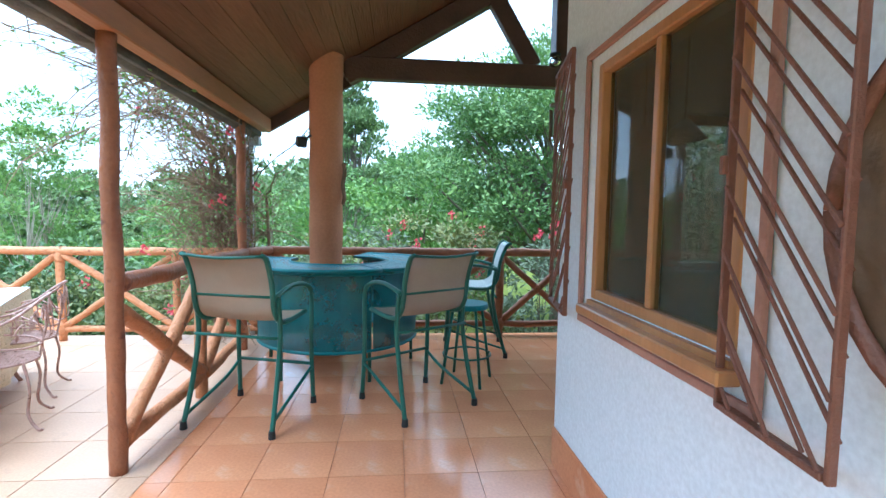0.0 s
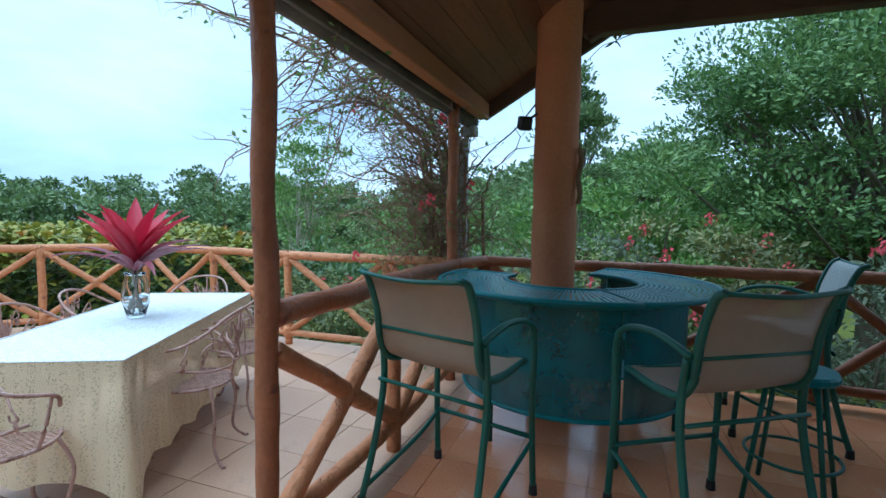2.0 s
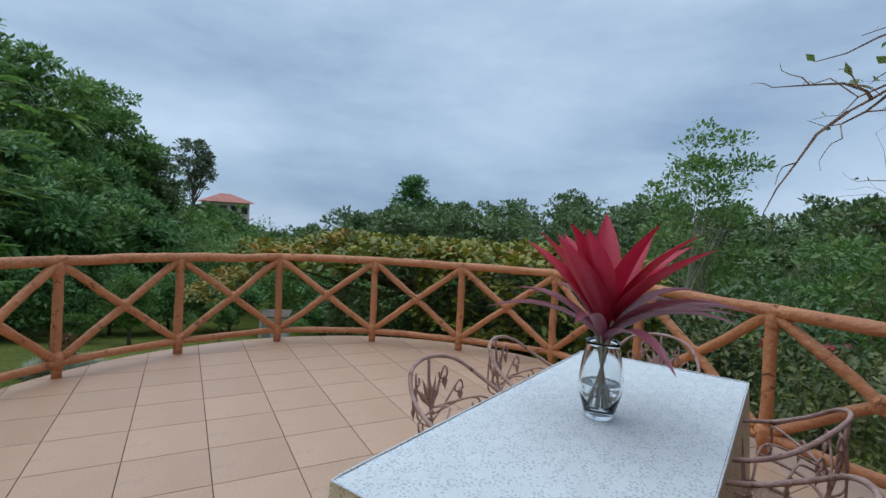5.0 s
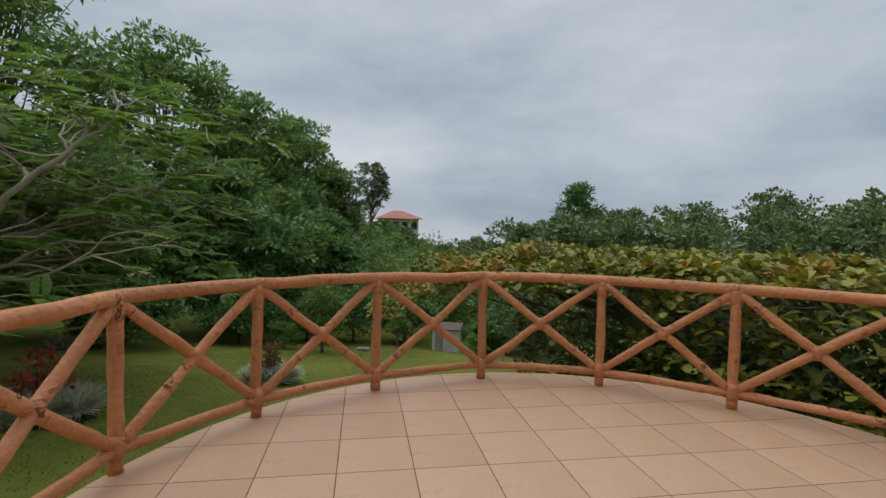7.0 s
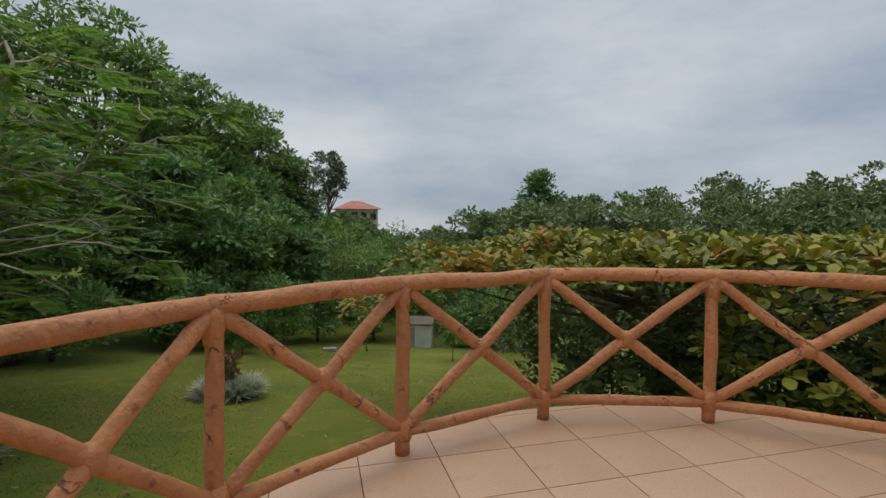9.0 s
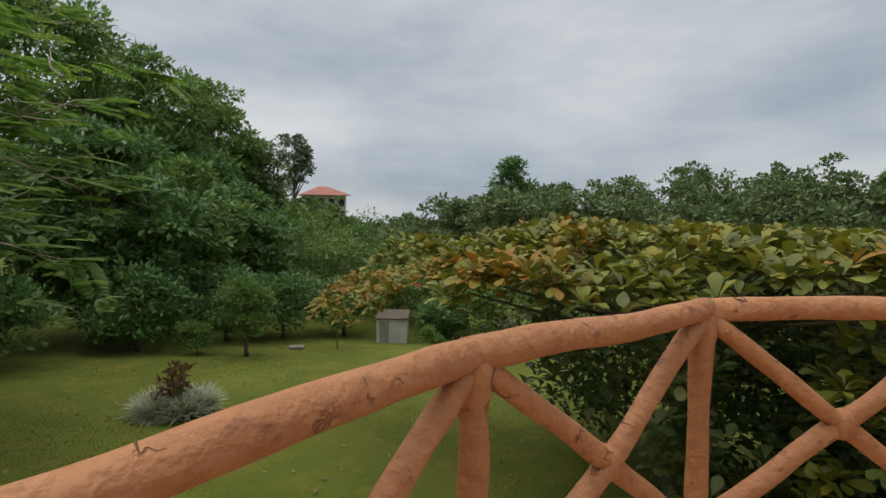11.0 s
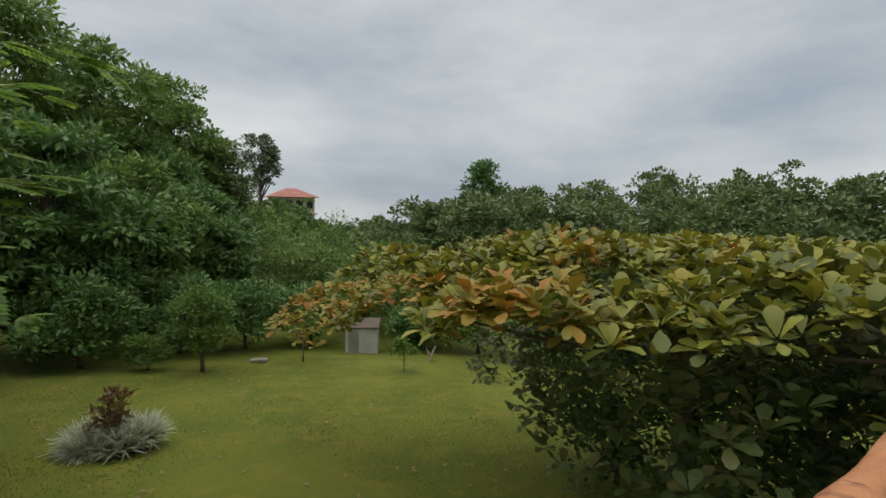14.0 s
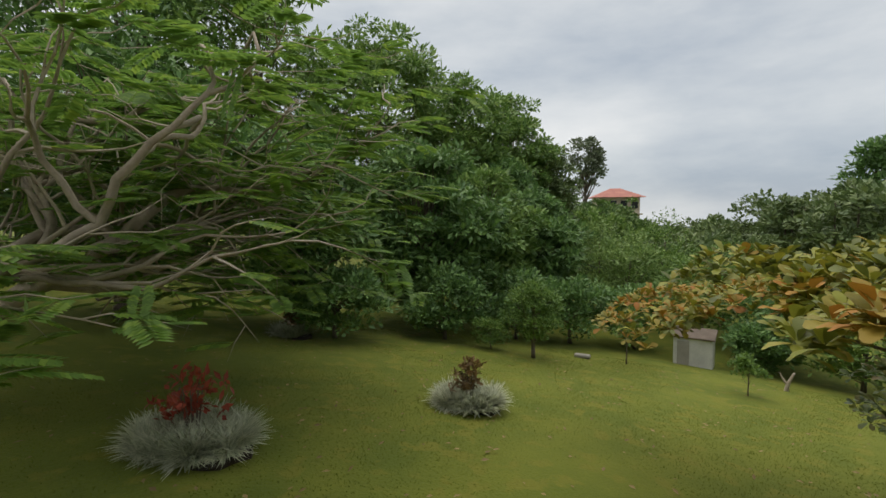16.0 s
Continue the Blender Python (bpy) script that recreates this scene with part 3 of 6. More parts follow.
# ---- ground ----
def ground():
    xs = np.concatenate([np.linspace(-1500, -130, 12), np.linspace(-120, -34, 24), np.linspace(-32, 12, 60), np.linspace(14, 60, 12), np.linspace(70, 1500, 10)])
    ys = np.concatenate([np.linspace(-1500, -90, 10), np.linspace(-80, -24, 18), np.linspace(-22, 24, 60), np.linspace(26, 120, 26), np.linspace(140, 1500, 10)])
    g = Geo()
    nx, ny = len(xs), len(ys)
    vs = [(x, y, ground_z(x, y) + 0.07 * noise.noise(Vector((x * 0.25, y * 0.25, 0)))) for x in xs for y in ys]
    fs = [(i * ny + j, (i + 1) * ny + j, (i + 1) * ny + j + 1, i * ny + j + 1) for i in range(nx - 1) for j in range(ny - 1)]
    g.add(vs, fs)
    solid("ground", g, M_GRASS, Matrix(), "sloping green mown lawn below the terrace", "ground", kind="structure", smooth=True)


ground()

# ---- terrace ----
POSTS = [(-2.60, -2.38), (-3.70, -2.44), (-4.76, -2.27), (-5.52, -1.68), (-6.04, -0.80), (-6.30, 0.21), (-5.98, 1.26), (-5.31, 2.08), (-4.52, 2.80), (-3.40, 2.78), (-2.29, 2.72), (-1.10, 2.72), (-0.22, 2.72)]
CX, CY, CR = -3.75, 0.22, 2.72


def terrace_outline():
    pts = [(0.0, -2.5), (0.0, 2.95)]
    a0, a1 = 92, 268
    for k in range(41):
        a = radians(a0 + (a1 - a0) * k / 40)
        pts.append((CX + CR * math.cos(a), CY + CR * math.sin(a)))
    return pts


def clip(poly, outline):
    """The part of a convex polygon inside a convex outline."""
    out = poly
    n = len(outline)
    for i in range(n):
        (ax, ay), (bx, by) = outline[i], outline[(i + 1) % n]
        src, out = out, []
        for k in range(len(src)):
            p, q = src[k - 1], src[k]
            sp = (bx - ax) * (p[1] - ay) - (by - ay) * (p[0] - ax)
            sq = (bx - ax) * (q[1] - ay) - (by - ay) * (q[0] - ax)
            if (sp >= 0) != (sq >= 0):
                t = sp / (sp - sq)
                out.append((p[0] + (q[0] - p[0]) * t, p[1] + (q[1] - p[1]) * t))
            if sq >= 0:
                out.append(q)
        if len(out) < 3:
            return []
    return out


OUTLINE = terrace_outline()
floor_terrace = solid("floor_terrace", Geo().prism(OUTLINE, -0.22, -0.006), M_GROUT, HOUSE, "terrace slab with beige ceramic tiles", "floor", kind="structure")
skirt = Geo().prism([(x * 0.96 - 0.1, y * 0.96) for x, y in OUTLINE], -3.6, -0.22)
solid("wall_terrace_base", skirt, M_CONC, HOUSE, "concrete base wall under the terrace", "wall", kind="structure")
PORCH = [(0.004, -5.5), (3.72, -5.5), (3.72, 2.95), (0.004, 2.95)]
floor_porch = solid("floor_porch", Geo().prism(PORCH, -0.22, -0.006), M_GROUT2, HOUSE, "porch slab with glossy terracotta tiles", "floor", kind="structure")
solid("wall_porch_base", Geo().prism([(0.05, -5.4), (3.5, -5.4), (3.5, 2.85), (0.05, 2.85)], -3.6, -0.22), M_CONC, HOUSE, "concrete base wall under the porch", "wall", kind="structure")

# ---- house ----
WV = 2.24   # face of the window wall
WU = -0.14  # its free corner
w0, w1, wz0, wz1 = -1.58, -0.60, 1.05, 2.13  # window opening along u and z
g = Geo()
for (ua, ub, za, zb) in ((-5.5, w0, 0, 3.9), (w1, WU, 0, 3.9), (w0, w1, 0, wz0), (w0, w1, wz1, 3.9)):
    g.box((WV + 0.09, (ua + ub) / 2, (za + zb) / 2), (0.18, ub - ua, zb - za))
solid("wall_window", g, M_WALL, HOUSE, "white painted plaster house wall with a window", "wall", kind="structure")
g = Geo()
x0, x1, z0, z1 = 2.85, 3.50, 1.15, 2.0  # window in the return wall
for (va, vb, za, zb) in ((WV + 0.18, x0, 0, 3.9), (x1, 6.34, 0, 3.9), (x0, x1, 0, z0), (x0, x1, z1, 3.9)):
    g.box(((va + vb) / 2, WU - 0.09, (za + zb) / 2), (vb - va, 0.18, zb - za))
solid("wall_return", g, M_WALL, HOUSE, "white painted plaster return wall", "wall", kind="structure")
# the porch is open at its end
solid("wall_back", Geo().box((4.4, -5.59, 1.95), (4.1, 0.16, 3.9)), M_WALL, HOUSE, "white painted plaster wall at the end of the porch", "wall", kind="structure")
solid("wall_inner", Geo().box((6.3, -2.8, 1.95), (0.15, 5.3, 3.9)), M_WALL, HOUSE, "plain wall inside the dim room", "wall", kind="structure")
solid("floor_room", Geo().box((4.33, -2.9, -0.1), (3.8, 5.1, 0.18)), M_RED, HOUSE, "floor of the dim room", "floor", kind="structure")
solid("ceiling_room", Geo().box((4.33, -2.9, 2.75), (3.8, 5.1, 0.1)), M_FASCIA, HOUSE, "wooden ceiling of the dim room", "ceiling", kind="structure")
solid("baseboard", Geo().box((WV - 0.008, (WU - 5.5) / 2, 0.11), (0.016, 5.35, 0.22), None, 0.004), M_RED, HOUSE, "terracotta tile skirting at the wall foot", "baseboard", kind="structure")


def window():
    w = solid("window_1", Geo().box((0, 0, -0.02), (0.10, w1 - w0 + 0.0, 0.03)), M_FRAME, at(WV + 0.025, (w0 + w1) / 2, wz0), "honey wood window with two glass panes", "window", kind="structure")
    W, Hh = w1 - w0, wz1 - wz0
    b = 0.045
    part("window_frame", Geo().box((0, W / 2 - b / 2, Hh / 2), (0.06, b, Hh), None, 0.005), M_FRAME, w)
    part("window_frame", Geo().box((0, -W / 2 + b / 2, Hh / 2), (0.06, b, Hh), None, 0.005), M_FRAME, w)
    part("window_frame", Geo().box((0, 0, Hh - b / 2), (0.06, W - 2 * b, b), None, 0.005), M_FRAME, w)
    part("window_frame", Geo().box((0, 0, b / 2), (0.06, W - 2 * b, b), None, 0.005), M_FRAME, w)
    part("mullion", Geo().box((0.0, 0.0, Hh / 2), (0.04, 0.035, Hh - 2 * b), None, 0.004), M_FRAME, w)
    part("window_sill", Geo().box((-0.05, 0, -0.05), (0.09, W + 0.04, 0.045), None, 0.006), M_FRAME, w)
    for ya, yb, off in ((-W / 2 + b, -0.0175, 0.0), (0.0175, W / 2 - b, 0.012)):
        p = part("pane", Geo().box((off, (ya + yb) / 2, Hh / 2), (0.004, yb - ya, Hh - 2 * b)), M_PANE, w)
        p.visible_shadow = False
        part("insect_screen", Geo().box((off + 0.02, (ya + yb) / 2, Hh / 2), (0.002, yb - ya, Hh - 2 * b)), M_SCREEN, w, "fine dusty insect screen")
    t = Geo()
    for c, s in (((0, 0, Hh + 0.06), (0.02, W + 0.22, 0.03)), ((0, 0, -0.115), (0.02, W + 0.22, 0.03)), ((0, W / 2 + 0.095, Hh / 2 - 0.027), (0.02, 0.03, Hh + 0.145)), ((0, -W / 2 - 0.095, Hh / 2 - 0.027), (0.02, 0.03, Hh + 0.145))):
        t.box((c[0] - 0.04, c[1], c[2]), s, None, 0.003)
    part("trim", t, M_TRIM, w, "brown painted band round the window")


window()
w2 = solid("window_2", Geo().box(((x0 + x1) / 2, WU - 0.09, z0 + 0.02), (x1 - x0, 0.08, 0.04)), M_FRAME, HOUSE, "small wooden window in the return wall", "window", kind="structure")
for a, b in (((x0 + 0.02, WU - 0.09, z0 + 0.04), (x0 + 0.02, WU - 0.09, z1)), ((x1 - 0.02, WU - 0.09, z0 + 0.04), (x1 - 0.02, WU - 0.09, z1)), (((x0 + x1) / 2, WU - 0.09, z0 + 0.04), ((x0 + x1) / 2, WU - 0.09, z1)), ((x0 + 0.04, WU - 0.09, z1 - 0.02), (x1 - 0.04, WU - 0.09, z1 - 0.02))):
    part("window_frame", Geo().bar(a, b, 0.04, 0.06, 0.003), M_FRAME, w2)


def grille(m, wide, high, flip, label):
    """One leaf of a window grille: flat-bar frame and slanting bars, two layers deep."""
    g = thing("window_grille", m, label, "grille", "window grille leaves")
    for y in (0.0, wide):
        part("stile", Geo().box((0, y, high / 2), (0.022, 0.013, high), None, 0.003), M_GRILLE, g)
    for z in (0.011, high - 0.011):
        part("cross_bar", Geo().box((0, wide / 2, z), (0.03, wide - 0.016, 0.018), None, 0.003), M_GRILLE, g)
    n = 8
    for layer, xo in ((0, -0.012), (1, 0.014)):
        for k in range(n + 3):
            z0 = (k - 3 + 0.5 * layer) * high / n * 1.02
            rise = high * 0.33
            pts = []
            ya, za, yb, zb = 0.0, z0, wide, z0 + rise
            if zb < 0.03 or za > high - 0.03:
                continue
            if za < 0.02:
                ya, za = wide * (0.02 - za) / rise, 0.02
            if zb > high - 0.02:
                yb, zb = wide * (high - 0.02 - z0) / rise, high - 0.02
            if flip:
                ya, yb = wide - ya, wide - yb
            part("slat", Geo().bar((xo, ya, za), (xo, yb, zb), 0.008, 0.011, 0.002), M_GRILLE, g)
    for z in (0.18, high - 0.18):
        part("hinge", Geo().tube([(0.0, 0 if not flip else wide, z - 0.04), (0.0, 0 if not flip else wide, z + 0.04)], 0.011, 8), M_GRILLE, g)
    part("lock_plate", Geo().box((-0.02, wide if not flip else 0, high * 0.5), (0.016, 0.024, 0.05), None, 0.004), M_GRILLE, g)
    return g


grille(at(WV - 0.075, -0.45, 0.93, -10), 0.49, 1.33, True, "open rust-brown steel grille leaf with slanting bars folded against the wall")
grille(at(WV - 0.075, -1.95, 0.91, -6), 0.39, 1.33, False, "open rust-brown steel grille leaf with slanting bars beside the window")


def wall_ornament():
    o = thing("wall_ornament", at(WV - 0.02, -2.28, 1.45), "round woven straw disc with dark rim on the white wall", "wall decoration")
    part("disc", Geo().add([(-0.01 - 0.02 * math.cos(r * 1.5), r * 0.40 * math.cos(a), r * 0.40 * math.sin(a)) for r in (0.02, 0.3, 0.6, 1.0) for a in [2 * math.pi * k / 28 for k in range(28)]],
                             [(i * 28 + j, i * 28 + (j + 1) % 28, (i + 1) * 28 + (j + 1) % 28, (i + 1) * 28 + j) for i in range(3) for j in range(28)]), M_BAMBOO, o, smooth=True)
    part("rim", Geo().tube([(-0.02, 0.40 * math.cos(2 * math.pi * k / 32), 0.40 * math.sin(2 * math.pi * k / 32)) for k in range(33)], 0.018, 6), M_GRILLE, o, smooth=True)


wall_ornament()


def pendant(v, u):
    p = thing("pendant_lamp", at(v, u, 1.80), "white cone pendant lamp inside the dim room", "lamp", "pendant lamps")
    part("shade", Geo().lathe([(0.02, 0.09), (0.03, 0.08), (0.10, 0.0), (0.095, 0.0), (0.02, 0.075)], 20), M_WALL, p, smooth=True)
    part("cord", Geo().tube([(0, 0, 0.09), (0, 0, 0.89)], 0.004, 6), M_BLACK, p)


pendant(2.56, -0.42)
pendant(2.64, -0.64)

# ---- roof ----
RZ, RS = 2.58, 0.60  # underside at v = 0 and slope
RU0, RU1, RV0, RV1 = -3.6, 2.98, -0.22, 4.2


def roof_z(v):
    return RZ + RS * v


g = Geo()
k = int((RV1 - RV0) / 0.14)
for i in range(k):
    a, b = RV0 + (RV1 - RV0) * i / k + 0.0018, RV0 + (RV1 - RV0) * (i + 1) / k - 0.0018
    za, zb = roof_z(a), roof_z(b)
    vs = [(a, RU0, za), (b, RU0, zb), (b, RU1, zb), (a, RU1, za), (a, RU0, za + 0.025), (b, RU0, zb + 0.025), (b, RU1, zb + 0.025), (a, RU1, za + 0.025)]
    g.add(vs, [(0, 3, 2, 1), (4, 5, 6, 7), (0, 1, 5, 4), (1, 2, 6, 5), (2, 3, 7, 6), (3, 0, 4, 7)])
solid("ceiling_porch", g, M_PLANK, HOUSE, "dark varnished plank ceiling of the porch", "ceiling", kind="structure")
g = Geo()
e = 0.03
za, zb = roof_z(RV0 - 0.06) + e, roof_z(RV1) + e
vs = [(RV0 - 0.06, RU0, za), (RV1, RU0, zb), (RV1, RU1 + 0.06, zb), (RV0 - 0.06, RU1 + 0.06, za)]
vs += [(x, y, z + 0.09) for x, y, z in vs]
g.add(vs, [(0, 3, 2, 1), (4, 5, 6, 7), (0, 1, 5, 4), (1, 2, 6, 5), (2, 3, 7, 6), (3, 0, 4, 7)])
vs = [(RV1, RU0, zb), (RV1 + 4.2, RU0, zb - 2.5), (RV1 + 4.2, RU1 + 0.06, zb - 2.5), (RV1, RU1 + 0.06, zb)]
vs += [(x, y, z + 0.09) for x, y, z in vs]
g.add(vs, [(0, 3, 2, 1), (4, 5, 6, 7), (0, 1, 5, 4), (1, 2, 6, 5), (2, 3, 7, 6), (3, 0, 4, 7)])
solid("roof", g, M_ROOF, HOUSE, "weathered porch roof with a dark mossy edge", "roof", kind="structure")

trim = Geo().bar((-0.16, RU0, 2.405), (-0.16, 2.86, 2.405), 0.10, 0.15, 0.008)
solid("eave_beam", trim, M_FASCIA, HOUSE, "orange varnished timber eave beam on the posts", "beam", kind="structure")
solid("rake_beam", Geo().bar((-0.20, 2.94, roof_z(-0.20) - 0.065), (4.1, 2.94, roof_z(4.1) - 0.065), 0.07, 0.13, 0.008), M_BEAM, HOUSE, "dark stained timber beam along the gable", "beam", kind="structure")


def truss():
    t = thing("roof_truss", at(0, 2.50, 0), "dark stained timber truss across the porch gable", "truss")
    part("tie_beam", Geo().bar((0.75, 0, 2.975), (3.95, 0, 2.975), 0.13, 0.23, 0.01), M_BEAM, t)
    part("brace", Geo().bar((2.34, 0, 3.80), (2.78, 0, 3.08), 0.11, 0.19, 0.01), M_BEAM, t)
    part("brace", Geo().bar((3.78, 0, 3.80), (3.38, 0, 3.08), 0.11, 0.19, 0.01), M_BEAM, t)
    part("king_post", Geo().bar((3.08, 0, 3.09), (3.08, 0, 4.30), 0.14, 0.20, 0.01), M_BEAM, t)
    part("top_chord", Geo().bar((0.75, 0, roof_z(0.75) - 0.13), (4.1, 0, roof_z(4.1) - 0.13), 0.10, 0.21, 0.01), M_BEAM, t)
    part("end_post", Geo().bar((3.80, 0, 0.9), (3.80, 0, 2.86), 0.13, 0.13, 0.01), M_BEAM, t)


truss()
g = Geo()
g.tube([(RV0 - 0.10, RU0, 2.33), (RV0 - 0.10, RU1 + 0.02, 2.33)], 0.055, 10, 0.05)
solid("fascia", Geo().bar((-0.262, RU0, 2.375), (-0.262, RU1, 2.375), 0.03, 0.15, 0.004), M_ROOF, HOUSE, "dark weathered board behind the gutter", "trim", kind="structure")
gutter = thing("gutter", at(0, 0, 0), "dark weathered metal gutter with a grey downpipe", "gutter")
part("trough", g, M_ROOF, gutter, smooth=True)
part("downpipe", Geo().tube([(RV0 - 0.06, 2.90, 2.30), (RV0 - 0.15, 2.92, 2.15), (RV0 - 0.15, 2.92, -0.2)], 0.045, 10), M_PIPE, gutter, "grey metal downpipe", smooth=True)
part("outlet", Geo().box((RV0 - 0.10, 2.92, 2.24), (0.15, 0.11, 0.10), None, 0.01), M_PIPE, gutter)


def porch_post(v, u, h, r, seed):
    solid("porch_post", Geo().log((0, 0, 0), (0, 0, h), r, seed, 14, 0.07, 0.010), M_LOGDARK, at(v, u), "brown painted rough log post under the eave", "post", "porch posts", smooth=True)


porch_post(-0.177, -0.105, 2.34, 0.045, 3)
porch_post(-0.275, 2.32, 2.36, 0.046, 5)
g = Geo()
prof = [(0.20, 0.0), (0.20, 0.04), (0.157, 0.07)] + [(0.165 + 0.004 * math.sin(i * 1.7), 0.07 + i * 0.146) for i in range(1, 21)]
g.lathe(prof, 28)
solid("column", g, M_COLUMN, at(0.60, 2.17), "round terracotta plastered column standing through the bar", "column", smooth=True)


# ---- log railings ----
def rail_bay(root, a, b, mats, top=0.982, low=0.13, r=0.040, cross=True, seed=0, knot=True, bow=0.0):
    """One bay between two posts: top and bottom rail and crossed braces."""
    (av, au), (bv, bu) = a, b
    P = lambda t, z: (av + (bv - av) * t, au + (bu - au) * t, z)
    if bow:
        # the top rail follows the curve of the terrace
        out = Vector((au - bu, bv - av, 0)).normalized() * bow
        line = [Vector(P(-0.02 + 1.04 * k / 16, top)) + out * (4 * (k / 16) * (1 - k / 16)) for k in range(17)]
        line = [q + Vector((0, 0, 0.008 * noise.noise(q * 2.1))) for q in line]
        part("top_rail", Geo().tube(line, [r * 1.12 * (1 + 0.07 * noise.noise(q * 4)) for q in line], 14, 0.13, True, seed), mats, root, smooth=True)
    else:
        part("top_rail", Geo().log(P(-0.02, top), P(1.02, top), r * 1.12, seed), mats, root, smooth=True)
    part("bottom_rail", Geo().log(P(0, low), P(1, low), r * 0.85, seed + 1), mats, root, smooth=True)
    if cross:
        part("brace", Geo().log(P(0.03, low + 0.03), P(0.97, top - 0.04), r * 0.88, seed + 2), mats, root, smooth=True)
        part("brace", Geo().log(P(0.03, top - 0.04), P(0.97, low + 0.03), r * 0.88, seed + 3), mats, root, smooth=True)
        if knot:
            c = P(0.5, (top + low) / 2 - 0.005)
            part("knot", Geo().tube([(c[0], c[1], c[2] - 0.055), (c[0], c[1], c[2] - 0.03), (c[0], c[1], c[2] + 0.03), (c[0], c[1], c[2] + 0.055)], [r * 0.5, r * 1.15, r * 1.15, r * 0.5], 10, 0.15, True, seed), mats, root, smooth=True)


def rail_post(root, p, mats, r=0.040, h=0.98, seed=0):
    part("post", Geo().log((p[0], p[1], 0.0), (p[0], p[1], h), r, seed), mats, root, smooth=True)
    part("joint", Geo().tube([(p[0], p[1], 0.06), (p[0], p[1], 0.10), (p[0], p[1], 0.17), (p[0], p[1], 0.22)], [r * 0.9, r * 1.35, r * 1.4, r * 0.9], 12, 0.15, True, seed), mats, root, smooth=True)
    part("joint", Geo().tube([(p[0], p[1], 0.82), (p[0], p[1], 0.89), (p[0], p[1], 0.95), (p[0], p[1], 0.985)], [r * 0.9, r * 1.2, r * 1.28, r * 0.9], 12, 0.15, True, seed + 3), mats, root, smooth=True)


rail = thing("log_railing", at(0, 0, 0), "orange-brown painted rough log railing with crossed braces round the terrace", "railing")
for i, p in enumerate(POSTS[:-1]):
    rail_post(rail, p, M_LOG, seed=i * 7)
    rail_bay(rail, p, POSTS[i + 1], M_LOG, seed=i * 11, bow=0.05 if i in (2, 5, 6, 7) else 0.0)
rail_bay(rail, (-1.2, -2.36), POSTS[0], M_LOG, seed=91)
rail_post(rail, (-1.2, -2.36), M_LOG, seed=92)
rail_bay(rail, (-0.05, -2.36), (-1.2, -2.36), M_LOG, seed=95)

far_rail = thing("porch_railing", at(0, 0, 0), "dark brown log railing with crossed braces behind the bar", "railing", "porch railings")
FAR = [(-0.12, 2.85), (1.25, 2.86), (2.55, 2.86), (3.48, 2.84)]
for i in range(3):
    rail_bay(far_rail, FAR[i], FAR[i + 1], M_LOGDARK, 1.0, 0.14, 0.044, seed=200 + i * 9)
for i in (0, 1, 2, 3):
    rail_post(far_rail, FAR[i], M_LOGDARK, 0.05, 0.99, 230 + i)

side_rail = thing("porch_railing", at(0, 0, 0), "brown log railing with crossed braces between porch and terrace", "railing", "porch railings")
SIDE = [(-0.177, -0.06), (-0.175, 1.0), (-0.25, 2.28)]
part("top_rail", Geo().log((-0.177, -0.09, 1.03), (-0.18, 1.15, 1.03), 0.054, 31), M_LOGDARK, side_rail, smooth=True)
part("top_rail", Geo().log((-0.18, 1.12, 1.03), (-0.255, 2.36, 1.01), 0.052, 30), M_LOGDARK, side_rail, smooth=True)
part("top_rail", Geo().log((-0.255, 2.33, 1.01), (-0.11, 2.87, 1.005), 0.05, 32), M_LOGDARK, side_rail, smooth=True)
part("post", Geo().log((-0.175, 1.0, 0), (-0.175, 1.0, 1.0), 0.045, 33), M_LOG, side_rail, smooth=True)
for (av, au), (bv, bu), s in ((SIDE[0], SIDE[1], 35), (SIDE[1], SIDE[2], 39)):
    part("brace", Geo().log((av, au, 0.88), (bv, bu, 0.20), 0.046, s), M_LOG, side_rail, smooth=True)
    part("brace", Geo().log((av, au, 0.16), (bv, bu, 0.92), 0.046, s + 1), M_LOG, side_rail, smooth=True)
    part("bottom_rail", Geo().log((av, au, 0.15), (bv, bu, 0.17), 0.044, s + 2), M_LOG, side_rail, smooth=True)

# ---- low stone wall at the end of the porch ----
low_wall = solid("wall_low", Geo().box((3.63, 1.32, 0.37), (0.16, 2.94, 0.78)), M_CONC, HOUSE, "low wall faced with grey stone", "wall", kind="structure")
solid("wall_low_coping", Geo().box((3.60, 1.32, 0.79), (0.28, 2.9, 0.06), None, 0.012), M_COLUMN, HOUSE, "terracotta coping on the low stone wall", "trim", kind="structure")


# ---- bar table and bar chairs ----
BAR = (0.765, 1.89)


def ring_sector(r0, r1, a0, a1, z0, z1, n=28):
    g = Geo()
    vs, fs = [], []
    for i in range(n + 1):
        a = radians(a0 + (a1 - a0) * i / n)
        c, s = math.cos(a), math.sin(a)
        vs += [(r0 * c, r0 * s, z0), (r1 * c, r1 * s, z0), (r1 * c, r1 * s, z1), (r0 * c, r0 * s, z1)]
    for i in range(n):
        k = i * 4
        for j in range(4):
            fs.append((k + j, k + (j + 1) % 4, k + 4 + (j + 1) % 4, k + 4 + j))
    fs += [(0, 1, 2, 3), (n * 4 + 3, n * 4 + 2, n * 4 + 1, n * 4)]
    return g.add(vs, fs)


def arc_pts(r, a0, a1, z, n=28):
    return [(r * math.cos(radians(a0 + (a1 - a0) * i / n)), r * math.sin(radians(a0 + (a1 - a0) * i / n)), z) for i in range(n + 1)]


